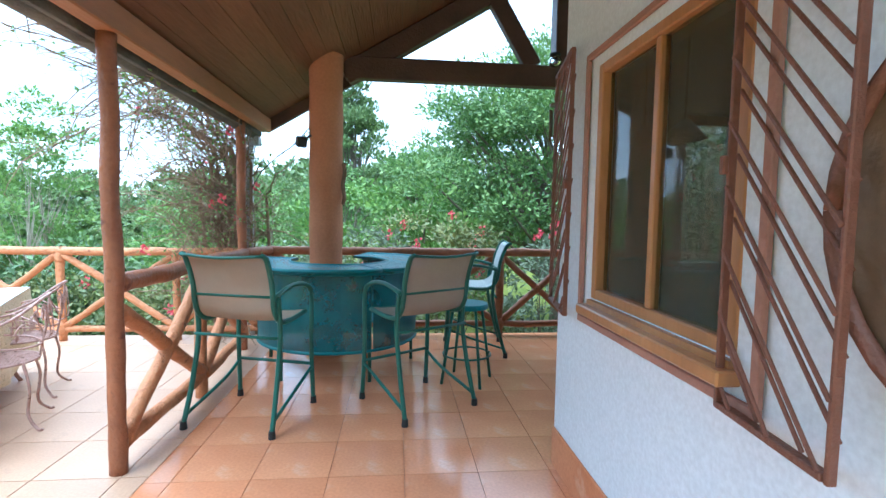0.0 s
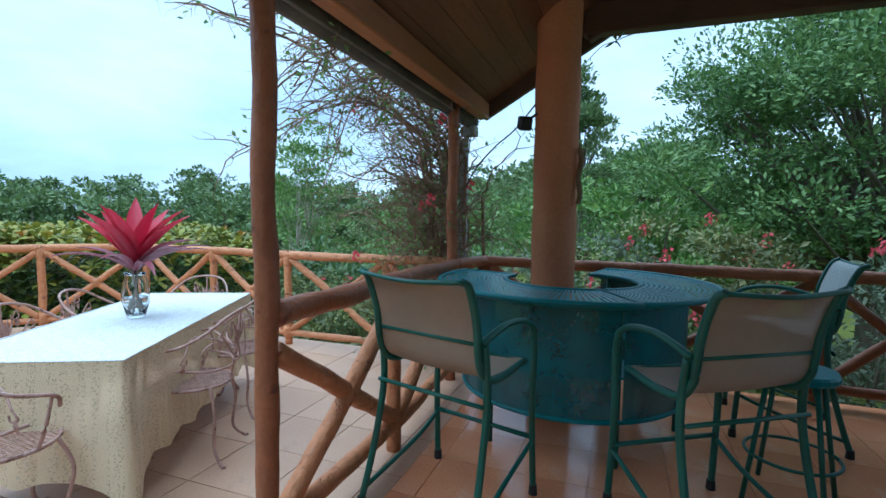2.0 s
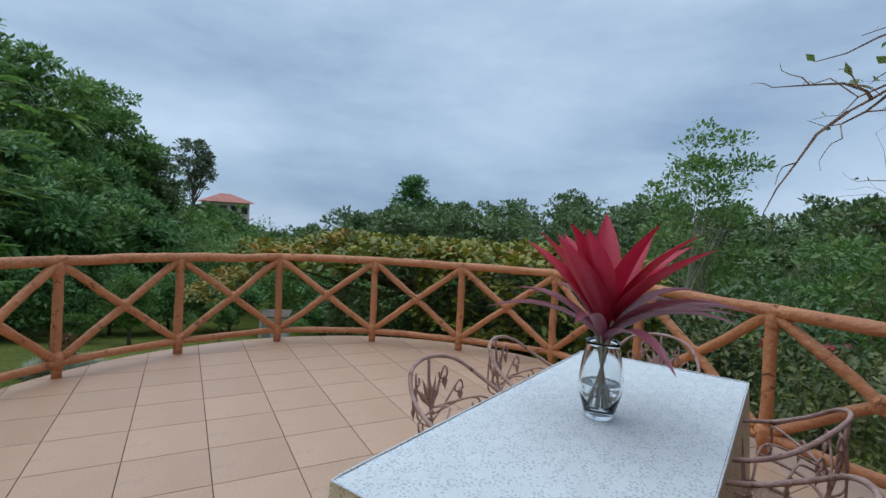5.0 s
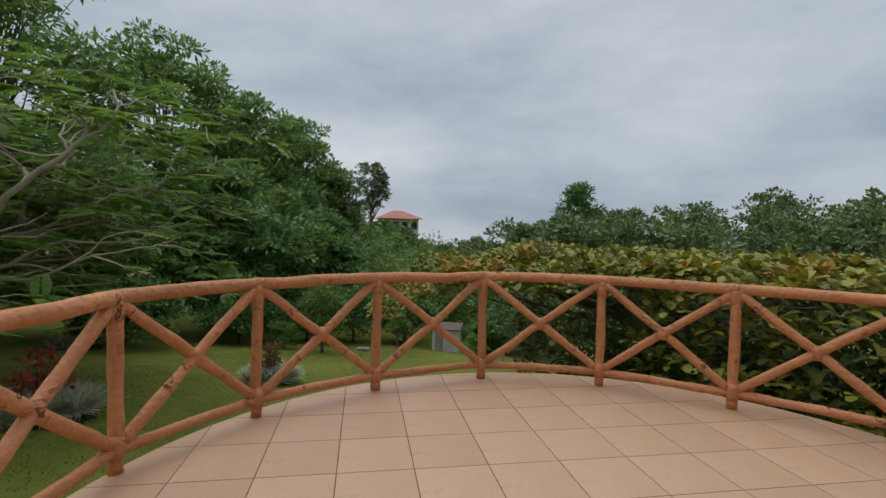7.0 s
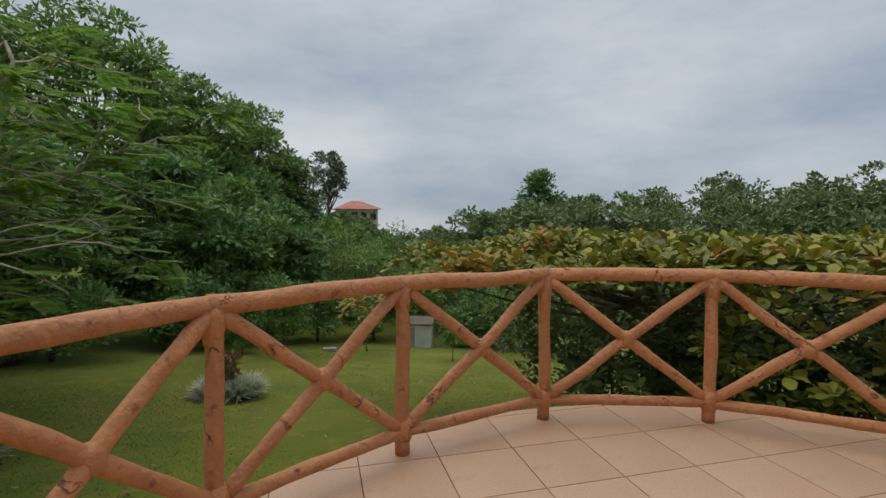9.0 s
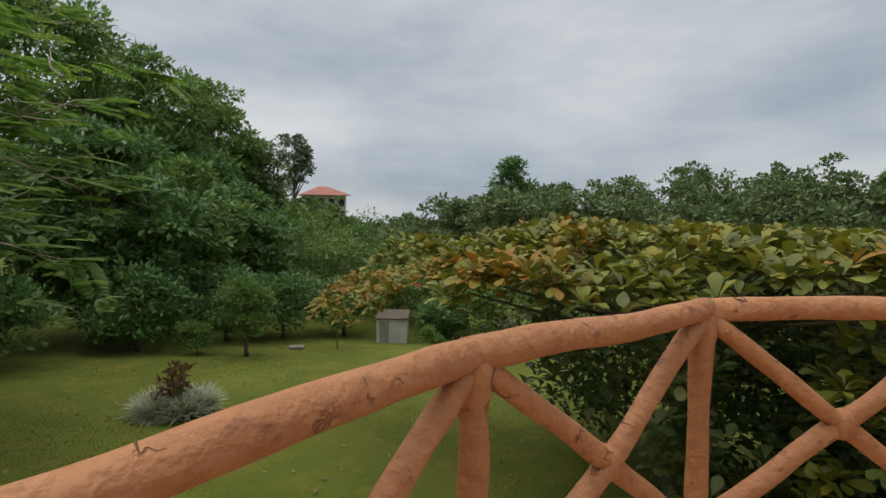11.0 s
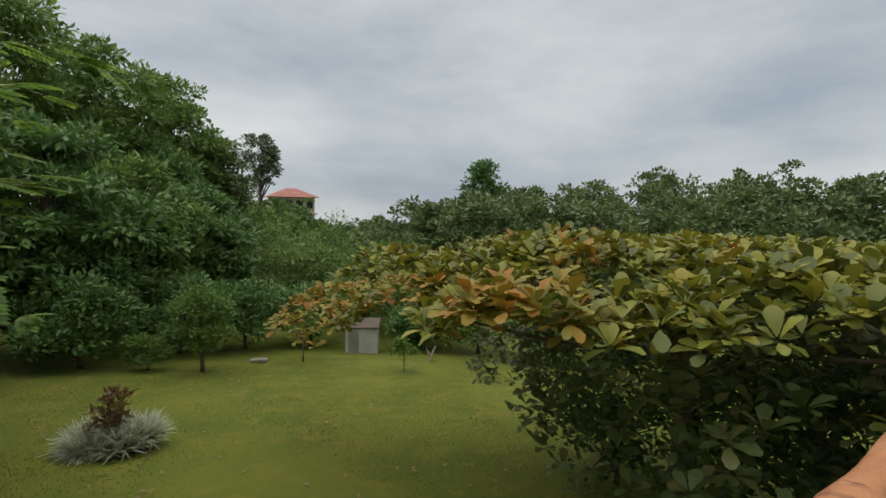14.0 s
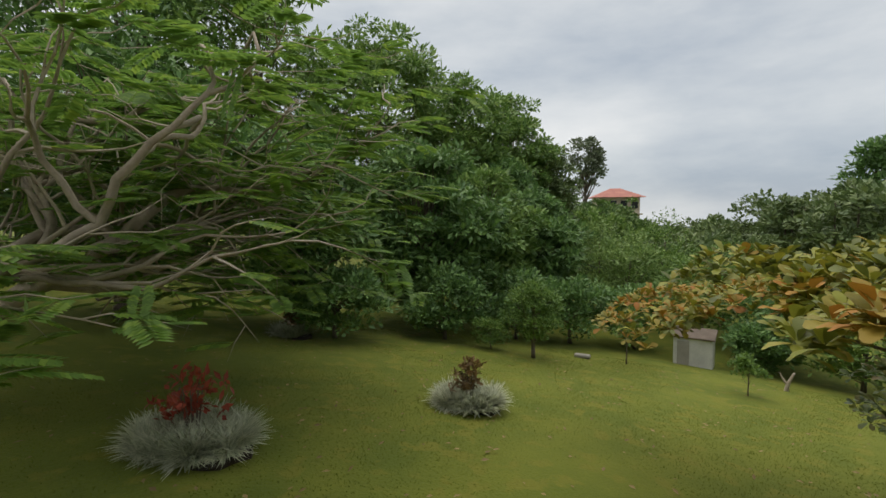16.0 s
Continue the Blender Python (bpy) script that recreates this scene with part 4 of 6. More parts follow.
def bar_table():
    t = thing("bar_table", at(BAR[0], BAR[1], 0), "round green metal bar table with perforated top round the column", "bar table")
    z = 0.985
    A = ((160, 298), (298, 437))
    for a0, a1 in A:
        # perforated plate: every cell is a frame round a hole
        n, m = 15, 58
        rs = [0.46 + 0.46 * k / n for k in range(n + 1)]
        an = [radians(a0 + 0.5 + (a1 - a0 - 1.0) * k / m) for k in range(m + 1)]
        vs = [(r * math.cos(a), r * math.sin(a), z) for r in rs for a in an]
        fs = []
        for p in range(n):
            for q in range(m):
                c4 = [p * (m + 1) + q, (p + 1) * (m + 1) + q, (p + 1) * (m + 1) + q + 1, p * (m + 1) + q + 1]
                r0, r1 = rs[p] + 0.009, rs[p + 1] - 0.009
                d = (an[q + 1] - an[q]) * 0.24
                k = len(vs)
                vs += [(r0 * math.cos(an[q] + d), r0 * math.sin(an[q] + d), z), (r1 * math.cos(an[q] + d), r1 * math.sin(an[q] + d), z), (r1 * math.cos(an[q + 1] - d), r1 * math.sin(an[q + 1] - d), z), (r0 * math.cos(an[q + 1] - d), r0 * math.sin(an[q + 1] - d), z)]
                for s in range(4):
                    fs.append((c4[s], c4[(s + 1) % 4], k + (s + 1) % 4, k + s))
        top = Geo().add(vs, fs)
        tt = part("tabletop", top, M_TEAL, t)
        part("rim", Geo().tube(arc_pts(0.925, a0, a1, z - 0.005), 0.017, 8), M_TEAL, tt, smooth=True)
        part("rim", Geo().tube(arc_pts(0.455, a0, a1, z - 0.005), 0.015, 8), M_TEAL, tt, smooth=True)
        for a in (a0, a1):
            c, s = math.cos(radians(a)), math.sin(radians(a))
            part("rim", Geo().tube([(0.455 * c, 0.455 * s, z - 0.005), (0.925 * c, 0.925 * s, z - 0.005)], 0.013, 8), M_TEAL, tt)
    for a0, a1 in A:
        part("skirt_panel", ring_sector(0.735, 0.741, a0 + 1, a1 - 1, 0.28, 0.93), M_MESH, t)
    part("skirt_rim", Geo().tube(arc_pts(0.74, 160, 437, 0.28, 60), 0.014, 8), M_TEAL, t, smooth=True)
    part("skirt_rim", Geo().tube(arc_pts(0.74, 160, 437, 0.93, 60), 0.014, 8), M_TEAL, t, smooth=True)
    part("shelf", ring_sector(0.46, 0.73, 165, 432, 0.52, 0.535), M_TEAL, t)
    for a in (168, 233, 298, 363, 430):
        c, s = math.cos(radians(a)), math.sin(radians(a))
        part("leg", Geo().tube([(0.70 * c, 0.70 * s, 0.0), (0.70 * c, 0.70 * s, 0.97)], 0.016, 8), M_GREEN, t, smooth=True)
    for a in (262, 305):
        c, s = math.cos(radians(a)), math.sin(radians(a))
        part("bracket", Geo().bar((0.62 * c, 0.62 * s, 0.955), (0.91 * c, 0.91 * s, 0.955), 0.03, 0.02, 0.003), M_GREEN, t)


bar_table()


def curve(pts, n=6):
    """A smooth line through pts."""
    pts = [Vector(p) for p in pts]
    out = []
    for i in range(len(pts) - 1):
        p0, p1, p2, p3 = pts[max(i - 1, 0)], pts[i], pts[i + 1], pts[min(i + 2, len(pts) - 1)]
        for k in range(n):
            t = k / n
            out.append(0.5 * ((2 * p1) + (p2 - p0) * t + (2 * p0 - 5 * p1 + 4 * p2 - p3) * t * t + (3 * p1 - p0 - 3 * p2 + p3) * t ** 3))
    out.append(pts[-1])
    return out


def bar_chair(m, sling, label):
    """A high sling chair of green tube; it faces +y."""
    c = thing("bar_chair", m, label, "bar chair", "bar chairs")
    hw = 0.25
    for s in (-1, 1):
        x = s * hw
        part("back_stile", Geo().tube(curve([(x, 0.16, 0.70), (x, -0.10, 0.68), (x, -0.20, 0.76), (x, -0.23, 0.95), (x, -0.28, 1.10), (x * 0.98, -0.32, 1.135)]), 0.016, 8), M_GREEN, c, smooth=True)
        part("rear_leg", Geo().tube(curve([(x * 1.06, -0.19, 0.86), (x * 1.06, -0.17, 0.60), (x * 1.08, -0.22, 0.30), (x * 1.12, -0.29, 0.03)]), 0.015, 8), M_GREEN, c, smooth=True)
        part("front_leg", Geo().tube(curve([(x * 1.06, -0.21, 0.87), (x * 1.06, -0.02, 0.915), (x * 1.06, 0.16, 0.885), (x * 1.06, 0.22, 0.78), (x * 1.06, 0.215, 0.45), (x * 1.08, 0.235, 0.03)]), 0.015, 8), M_GREEN, c, smooth=True)
        part("side_stretcher", Geo().tube(curve([(x * 1.07, 0.22, 0.28), (x * 1.04, 0.05, 0.20), (x * 1.10, -0.275, 0.09)]), 0.011, 8), M_GREEN, c, smooth=True)
        for y, zz in ((-0.29, 0.0), (0.236, 0.0)):
            part("foot", Geo().tube([(x * (1.12 if y < 0 else 1.08), y, 0.0), (x * (1.12 if y < 0 else 1.08), y, 0.05)], [0.021, 0.018], 8), M_RUBBER, c)
    part("front_stretcher", Geo().tube([(-hw * 1.06, 0.218, 0.30), (hw * 1.06, 0.218, 0.30)], 0.012, 8), M_GREEN, c, smooth=True)
    part("back_stretcher", Geo().tube([(-hw * 1.06, -0.20, 0.60), (hw * 1.06, -0.20, 0.60)], 0.010, 8), M_GREEN, c, smooth=True)
    part("seat_bar", Geo().tube([(-hw, 0.15, 0.695), (hw, 0.15, 0.695)], 0.012, 8), M_GREEN, c, smooth=True)
    part("back_bar", Geo().tube([(-hw * 1.06, -0.215, 0.865), (hw * 1.06, -0.215, 0.865)], 0.010, 8), M_GREEN, c, smooth=True)
    part("top_bar", Geo().tube(curve([(-hw * 0.98, -0.32, 1.13), (0, -0.335, 1.115), (hw * 0.98, -0.32, 1.13)]), 0.010, 8), M_GREEN, c, smooth=True)

    def sheet(line):
        g = Geo()
        line = curve(line, 5)
        n = len(line)
        vs = []
        for p in line:
            for k in range(7):
                s = k / 6 * 2 - 1
                vs.append((s * (hw - 0.008), p.y, p.z - 0.012 * (1 - s * s)))
        fs = [(i * 7 + j, i * 7 + j + 1, (i + 1) * 7 + j + 1, (i + 1) * 7 + j) for i in range(n - 1) for j in range(6)]
        return g.add(vs, fs)

    part("seat", sheet([(0, 0.16, 0.71), (0, 0.0, 0.695), (0, -0.13, 0.70)]), sling, c, smooth=True)
    part("backrest", sheet([(0, -0.13, 0.70), (0, -0.20, 0.77), (0, -0.23, 0.95), (0, -0.28, 1.10), (0, -0.32, 1.13)]), sling, c, smooth=True)
    return c


def face_to(v, u, tv, tu):
    return math.degrees(math.atan2(tu - u, tv - v)) - 90


WIDER = Matrix.Diagonal((1.13, 1.16, 1.025, 1.0))
bar_chair(at(0.33, 0.66, 0, -16) @ WIDER, M_SLING, "green metal bar chair with taupe sling seat and back")
bar_chair(at(1.465, 0.835, 0, 33) @ WIDER, M_SLING, "green metal bar chair with taupe sling turned to the bar")
bar_chair(at(2.12, 2.26, 0, 84) @ WIDER, M_SLINGL, "green metal bar chair with pale sling seen from its side")


def bar_stool():
    s = thing("bar_stool", at(1.93, 1.27, 0), "backless green metal stool with round blue-green seat", "stool")
    part("seat", Geo().lathe([(0.001, 0.64), (0.17, 0.64), (0.178, 0.65), (0.178, 0.67), (0.17, 0.685), (0.001, 0.685)], 24), M_TEAL, s, "blue-green round seat", smooth=False)
    for a in (20, 110, 200, 290):
        c, d = math.cos(radians(a)), math.sin(radians(a))
        part("leg", Geo().tube([(0.14 * c, 0.14 * d, 0.64), (0.24 * c, 0.24 * d, 0.0)], 0.013, 8), M_GREEN, s, smooth=True)
    part("foot_ring", Geo().tube(arc_pts(0.205, 0, 360, 0.24, 32), 0.009, 8), M_GREEN, s, smooth=True)


bar_stool()

# ---- dining table on the terrace ----
TV, TU, TR = -1.793, 0.613, 25.8
TW, TL = 0.80, 1.88


def dining_table():
    t = thing("dining_table", at(TV, TU, 0, TR), "long dining table almost hidden under a lace cloth", "table")
    part("tabletop", Geo().box((0, 0, 0.725), (TW - 0.02, TL - 0.02, 0.03), None, 0.006), M_IRON, t)
    for x in (-1, 1):
        for y in (-1, 1):
            part("leg", Geo().tube(curve([(x * 0.34, y * 0.72, 0.71), (x * 0.30, y * 0.68, 0.4), (x * 0.33, y * 0.71, 0.1), (x * 0.36, y * 0.75, 0.0)]), 0.014, 8), M_IRON, t, smooth=True)


dining_table()


def tablecloth():
    """Cloth: flat top, hem that falls in soft folds, longer at the corners."""
    c = thing("tablecloth", at(TV, TU, 0.745, TR), "white and cream lace tablecloth hanging over the table edges", "tablecloth")
    hx, hy = TW / 2 + 0.004, TL / 2 + 0.004
    nx, ny = 12, 24
    vs = [(-hx + 2 * hx * i / nx, -hy + 2 * hy * j / ny, 0.004 + 0.0015 * noise.noise(Vector((i * 0.7, j * 0.7, 0)))) for i in range(nx + 1) for j in range(ny + 1)]
    fs = [(i * (ny + 1) + j, (i + 1) * (ny + 1) + j, (i + 1) * (ny + 1) + j + 1, i * (ny + 1) + j + 1) for i in range(nx) for j in range(ny)]
    part("top", Geo().add(vs, fs), M_CLOTHTOP, c, "white lace top", smooth=True)
    # hanging sides
    per = []
    N = 220
    total = 4 * (hx + hy)
    for k in range(N):
        s = total * k / N
        if s < 2 * hx:
            per.append((-hx + s, -hy, 0, -1))
        elif s < 2 * hx + 2 * hy:
            per.append((hx, -hy + s - 2 * hx, 1, 0))
        elif s < 4 * hx + 2 * hy:
            per.append((hx - (s - 2 * hx - 2 * hy), hy, 0, 1))
        else:
            per.append((-hx, hy - (s - 4 * hx - 2 * hy), -1, 0))
    rows = 14
    vs, fs = [], []
    for r in range(rows + 1):
        f = r / rows
        for k, (x, y, ox, oy) in enumerate(per):
            corner = math.exp(-((abs(x) - hx) ** 2 + (abs(y) - hy) ** 2) / 0.010)
            drop = 0.56 + 0.10 * corner + 0.012 * math.sin(k * 0.55)
            fold = 0.022 * math.sin(k * 0.43 + 0.7 * math.sin(k * 0.11)) + 0.012 * math.sin(k * 0.97)
            o = 0.006 + f * (0.012 + fold * 0.55 + 0.035 * corner)
            dx, dy = ox, oy
            if corner > 0.15:
                dx, dy = ox + corner * 0.6 * (1 if x > 0 else -1) * (1 - abs(ox)), oy + corner * 0.6 * (1 if y > 0 else -1) * (1 - abs(oy))
            vs.append((x + dx * o, y + dy * o, 0.004 - f * drop))
    for r in range(rows):
        for k in range(N):
            fs.append((r * N + k, (r + 1) * N + k, (r + 1) * N + (k + 1) % N, r * N + (k + 1) % N))
    part("drop", Geo().add(vs, fs), M_CLOTH, c, "cream lace drop with eyelets", smooth=True)
    hem = Geo()
    hem.tube([(x + ox * 0.005, y + oy * 0.005, 0.006) for x, y, ox, oy in per] + [(per[0][0], per[0][1] - 0.005, 0.006)], 0.0035, 5, 0.3, False)
    part("edge_band", hem, M_CLOTHTOP, c)
    return c


tablecloth()


def vase():
    v = thing("vase", at(-1.80, 0.60, 0.752), "clear glass vase half full of water with red cordyline stems", "vase")
    part("glass", Geo().lathe([(0.0, 0.0), (0.045, 0.0), (0.052, 0.008), (0.078, 0.10), (0.080, 0.15), (0.070, 0.22), (0.058, 0.27), (0.062, 0.285), (0.056, 0.283), (0.052, 0.27), (0.064, 0.22), (0.073, 0.15), (0.071, 0.10), (0.046, 0.02), (0.0, 0.016)], 32), M_GLASS, v, smooth=True)
    part("water", Geo().lathe([(0.0, 0.019), (0.044, 0.022), (0.069, 0.10), (0.0705, 0.13), (0.0, 0.13)], 24), M_GLASS, v, smooth=False)
    p = thing("cordyline_stems", at(-1.80, 0.60, 0.78), "cut red cordyline leaves standing in the vase", "plant")
    rng = np.random.default_rng(7)
    for k in range(6):
        a = k * 1.05
        st = Geo().tube(curve([(0.035 * math.cos(a), 0.035 * math.sin(a), 0.0), (0.0, 0.0, 0.16), (0.04 * math.cos(a + 3), 0.04 * math.sin(a + 3), 0.34)]), 0.006, 6, 0, False)
        part("stem", st, M_PALEBARK, p, smooth=True)

    def blade(base, azim, tilt, length, width, droop, material):
        g = Geo()
        n = 9
        d = Vector((math.cos(azim), math.sin(azim), 0))
        s = Vector((-d.y, d.x, 0))
        vs, x, z, ang = [], 0.0, 0.0, tilt
        for i in range(n + 1):
            f = i / n
            w = width * (math.sin(math.pi * min(1, f * 0.9 + 0.12)) ** 0.8) * (1 if f < 0.98 else 0.1)
            c = Vector(base) + d * x + Vector((0, 0, z))
            up = Vector((-math.sin(ang) * d.x, -math.sin(ang) * d.y, math.cos(ang)))
            vs += [c - s * w / 2 + up * w * 0.28, c, c + s * w / 2 + up * w * 0.28]
            x += math.cos(ang) * length / n
            z += math.sin(ang) * length / n
            ang -= droop / n
        fs = []
        for i in range(n):
            k = i * 3
            fs += [(k, k + 1, k + 4, k + 3), (k + 1, k + 2, k + 5, k + 4)]
        part("leaf", g.add(vs, fs), material, p, smooth=True)

    for k in range(13):
        blade((0, 0, 0.27 + 0.02 * rng.random()), k * 2.4 + rng.normal() * 0.2, 1.28 - 0.045 * k * 0.7 + rng.normal() * 0.05, 0.45 + 0.06 * rng.random(), 0.108, 0.25 + 0.3 * rng.random(), L_RED)
    for k in range(12):
        blade((0, 0, 0.25), k * 0.72 + rng.normal() * 0.2, 0.75 + rng.normal() * 0.12, 0.46 + 0.08 * rng.random(), 0.055, 0.9 + 0.3 * rng.random(), L_PURPLE)


vase()


def iron_chair(m):
    """A wrought-iron garden chair with scrolls and leaves; it faces +y."""
    c = thing("garden_chair", m, "faded pink wrought-iron garden chair with scrolled leaf back", "chair", "chairs round the dining table")
    ring = [(0.205 * math.cos(radians(a)), 0.205 * math.sin(radians(a)) * 0.98, 0.44) for a in range(0, 361, 15)]
    seat = part("seat", Geo().tube(ring, 0.009, 6), M_IRON, c, smooth=True)
    mesh = Geo()
    for k in range(-9, 10):
        o = k * 0.021
        h = math.sqrt(max(0, 0.2 ** 2 - o * o))
        mesh.tube([(o, -h, 0.44), (o, h, 0.438)], 0.0028, 4, 0, False)
        mesh.tube([(-h, o, 0.44), (h, o, 0.438)], 0.0028, 4, 0, False)
    part("seat_mesh", mesh, M_IRON, seat)
    for s in (-1, 1):
        part("front_leg", Geo().tube(curve([(s * 0.15, 0.14, 0.44), (s * 0.185, 0.18, 0.30), (s * 0.157, 0.157, 0.10), (s * 0.20, 0.21, 0.012), (s * 0.215, 0.235, 0.012)]), 0.009, 6), M_IRON, c, smooth=True)
        part("rear_leg", Geo().tube(curve([(s * 0.15, -0.14, 0.44), (s * 0.175, -0.17, 0.28), (s * 0.157, -0.157, 0.10), (s * 0.20, -0.21, 0.012), (s * 0.21, -0.235, 0.012)]), 0.009, 6), M_IRON, c, smooth=True)
        part("arm_post", Geo().tube(curve([(s * 0.195, 0.05, 0.44), (s * 0.225, 0.07, 0.54), (s * 0.235, 0.09, 0.655)]), 0.008, 6), M_IRON, c, smooth=True)
    hoop = [(0.235 * s, y, z) for s, y, z in ((-0.86, 0.13, 0.60), (-1.02, 0.10, 0.66), (-1.03, -0.03, 0.70), (-0.93, -0.14, 0.76), (-0.60, -0.23, 0.835), (0, -0.265, 0.86), (0.60, -0.23, 0.835), (0.93, -0.14, 0.76), (1.03, -0.03, 0.70), (1.02, 0.10, 0.66), (0.86, 0.13, 0.60))]
    part("back_hoop", Geo().tube(curve(hoop), 0.009, 6), M_IRON, c, smooth=True)
    low = [(0.215 * s, y, z) for s, y, z in ((-1.0, 0.02, 0.56), (-0.8, -0.14, 0.54), (0, -0.215, 0.53), (0.8, -0.14, 0.54), (1.0, 0.02, 0.56))]
    part("lower_hoop", Geo().tube(curve(low), 0.007, 6), M_IRON, c, smooth=True)
    part("back_stem", Geo().tube(curve([(0, -0.20, 0.44), (0, -0.22, 0.55), (0, -0.25, 0.70), (0, -0.262, 0.85)]), 0.007, 6), M_IRON, c, smooth=True)
    for s in (-1, 1):
        for k, (ex, ez, ey) in enumerate(((0.09, 0.80, -0.25), (0.15, 0.74, -0.205), (0.19, 0.67, -0.13), (0.21, 0.63, -0.03))):
            pts = [(0, -0.222, 0.56 + 0.03 * k), (s * ex * 0.5, ey - 0.02, 0.60 + 0.04 * k), (s * ex, ey, ez), (s * (ex + 0.012), ey + 0.012, ez - 0.035), (s * (ex - 0.02), ey, ez - 0.045), (s * (ex - 0.025), ey - 0.004, ez - 0.018)]
            part("scroll", Geo().tube(curve(pts, 5), 0.0048, 5, 0, False), M_IRON, c, smooth=True)
            lf = Geo()
            b = Vector((s * (ex + 0.004), ey + 0.006, ez - 0.03))
            lf.add([b + Vector(q) for q in ((0, 0, 0.0), (s * 0.018, 0.004, -0.03), (0, 0.006, -0.07), (-s * 0.018, -0.004, -0.03), (0, 0.009, -0.03), (0, -0.009, -0.03))],
                   [(0, 1, 4), (1, 2, 4), (2, 3, 4), (3, 0, 4), (1, 0, 5), (2, 1, 5), (3, 2, 5), (0, 3, 5)])
            part("iron_leaf", lf, M_IRON, c)
    for k in range(5):
        a = (k - 2) * 0.42
        b = Vector((0, -0.235, 0.64))
        tip = b + Vector((math.sin(a) * 0.11, -0.02, math.cos(a) * 0.15))
        mid = b.lerp(tip, 0.55)
        w = Vector((math.cos(a), 0, -math.sin(a))) * 0.014
        part("iron_leaf", Geo().add([b, mid + w, tip, mid - w, mid + Vector((0, 0.008, 0)), mid - Vector((0, 0.008, 0))], [(0, 1, 4), (1, 2, 4), (2, 3, 4), (3, 0, 4), (1, 0, 5), (2, 1, 5), (3, 2, 5), (0, 3, 5)]), M_IRON, c)
    return c


def table_at(x, y, turn):
    return at(TV, TU, 0, TR) @ Matrix.Translation((x, y, 0)) @ Matrix.Rotation(radians(turn), 4, "Z")


chair = iron_chair(table_at(0.46, -0.31, 90))
for x, y, a in ((0.465, 0.36, 84), (-0.45, -0.16, -94), (-0.43, 0.43, -86), (-0.02, -1.07, -34), (-0.06, 0.99, 178)):
    copy_thing(chair, table_at(x, y, a))


# ---- small things on the porch ----
def floodlight():
    f = thing("floodlight", at(0.37, 2.10, 2.13), "small black outdoor spotlight on the column", "spotlight")
    part("housing", Geo().box((0, 0, 0), (0.10, 0.08, 0.10), Euler((0.35, 0, 0.5)).to_matrix(), 0.012), M_BLACK, f)
    part("arm", Geo().tube([(0.03, 0, 0.03), (0.10, -0.03, 0.06)], 0.010, 6), M_BLACK, f)


floodlight()


def wall_lamp():
    w = thing("wall_lamp", at(3.0, 2.40, 3.15), "small round glass lamp on the dark king post", "lamp")
    part("base", Geo().lathe([(0.001, 0.05), (0.06, 0.05), (0.06, 0.03), (0.04, 0.02)], 16), M_BLACK, w)
    part("globe", Geo().lathe([(0.04, 0.02), (0.07, -0.02), (0.065, -0.06), (0.035, -0.085), (0.001, -0.09)], 20), M_GLASS, w, smooth=True)


wall_lamp()


def wind_chime():
    c = thing("wind_chime", at(3.0, 2.30, 2.22), "brown bamboo wind chime hanging from the gable", "wind chime")
    part("disc", Geo().lathe([(0.001, 0.40), (0.075, 0.40), (0.075, 0.42), (0.001, 0.42)], 18), M_BAMBOO, c)
    part("cord", Geo().tube([(0, 0, 0.42), (0, 0, 0.75)], 0.003, 5), M_BLACK, c)
    for k in range(6):
        a = k * math.pi / 3
        x, y = 0.062 * math.cos(a), 0.062 * math.sin(a)
        part("tube", Geo().tube([(x, y, 0.36), (x, y, 0.02 + 0.03 * (k % 3))], 0.014, 8), M_BAMBOO, c, smooth=True)


wind_chime()
cable = thing("cable", at(0, 0, 0), "dark sagging cable from the eave to the column", "cable")
part("wire", Geo().tube(curve([(-0.31, 2.80, 1.70), (-0.18, 2.72, 1.88), (0.05, 2.50, 2.03), (0.25, 2.3, 2.12), (0.44, 2.15, 2.28)]), 0.006, 6), M_BLACK, cable, smooth=True)
hang = thing("hanging_ornament", at(0.775, 2.10, 1.52), "dark hanging wooden ornament on the side of the column", "ornament")
part("body", Geo().tube(curve([(0, 0, 0.0), (0.012, 0, 0.08), (0.0, 0, 0.2), (0.018, 0, 0.32), (0.0, 0, 0.42)]), [0.008] + [0.02] * 23 + [0.006], 7, 0.3), M_VINE, hang, smooth=True)




def leaf_sprig():
    """A tendril with a few dark leaves that hangs from the truss."""
    t = thing("leaf_sprig", at(1.0, 2.22, 2.71), "dark green leaf sprig dangling on a thin tendril beside the column", "plant")
    part("tendril", Geo().tube(curve([(-0.20, 0.02, -0.12), (-0.10, 0.0, -0.03), (0.0, 0.0, 0.0), (0.10, 0.05, 0.05), (0.22, 0.20, 0.12)]), 0.003, 5), M_VINE, t, smooth=True)
    for a, el, ln in ((0.2, 0.9, 0.09), (1.6, 0.1, 0.08), (3.3, -0.5, 0.10), (4.4, 0.5, 0.07), (5.4, -0.9, 0.09)):
        d = Vector((math.cos(a) * math.cos(el), math.sin(a) * math.cos(el), math.sin(el)))
        w = d.cross(Vector((0.3, 0.2, 0.9))).normalized() * ln * 0.22
        n = d.cross(w).normalized() * 0.006
        part("leaf", Geo().add([(0, 0, 0), d * ln * 0.5 + w, d * ln, d * ln * 0.5 - w, d * ln * 0.5 + n, d * ln * 0.5 - n], [(0, 1, 4), (1, 2, 4), (2, 3, 4), (3, 0, 4), (1, 0, 5), (2, 1, 5), (3, 2, 5), (0, 3, 5)]), L_SHADE, t)


leaf_sprig()


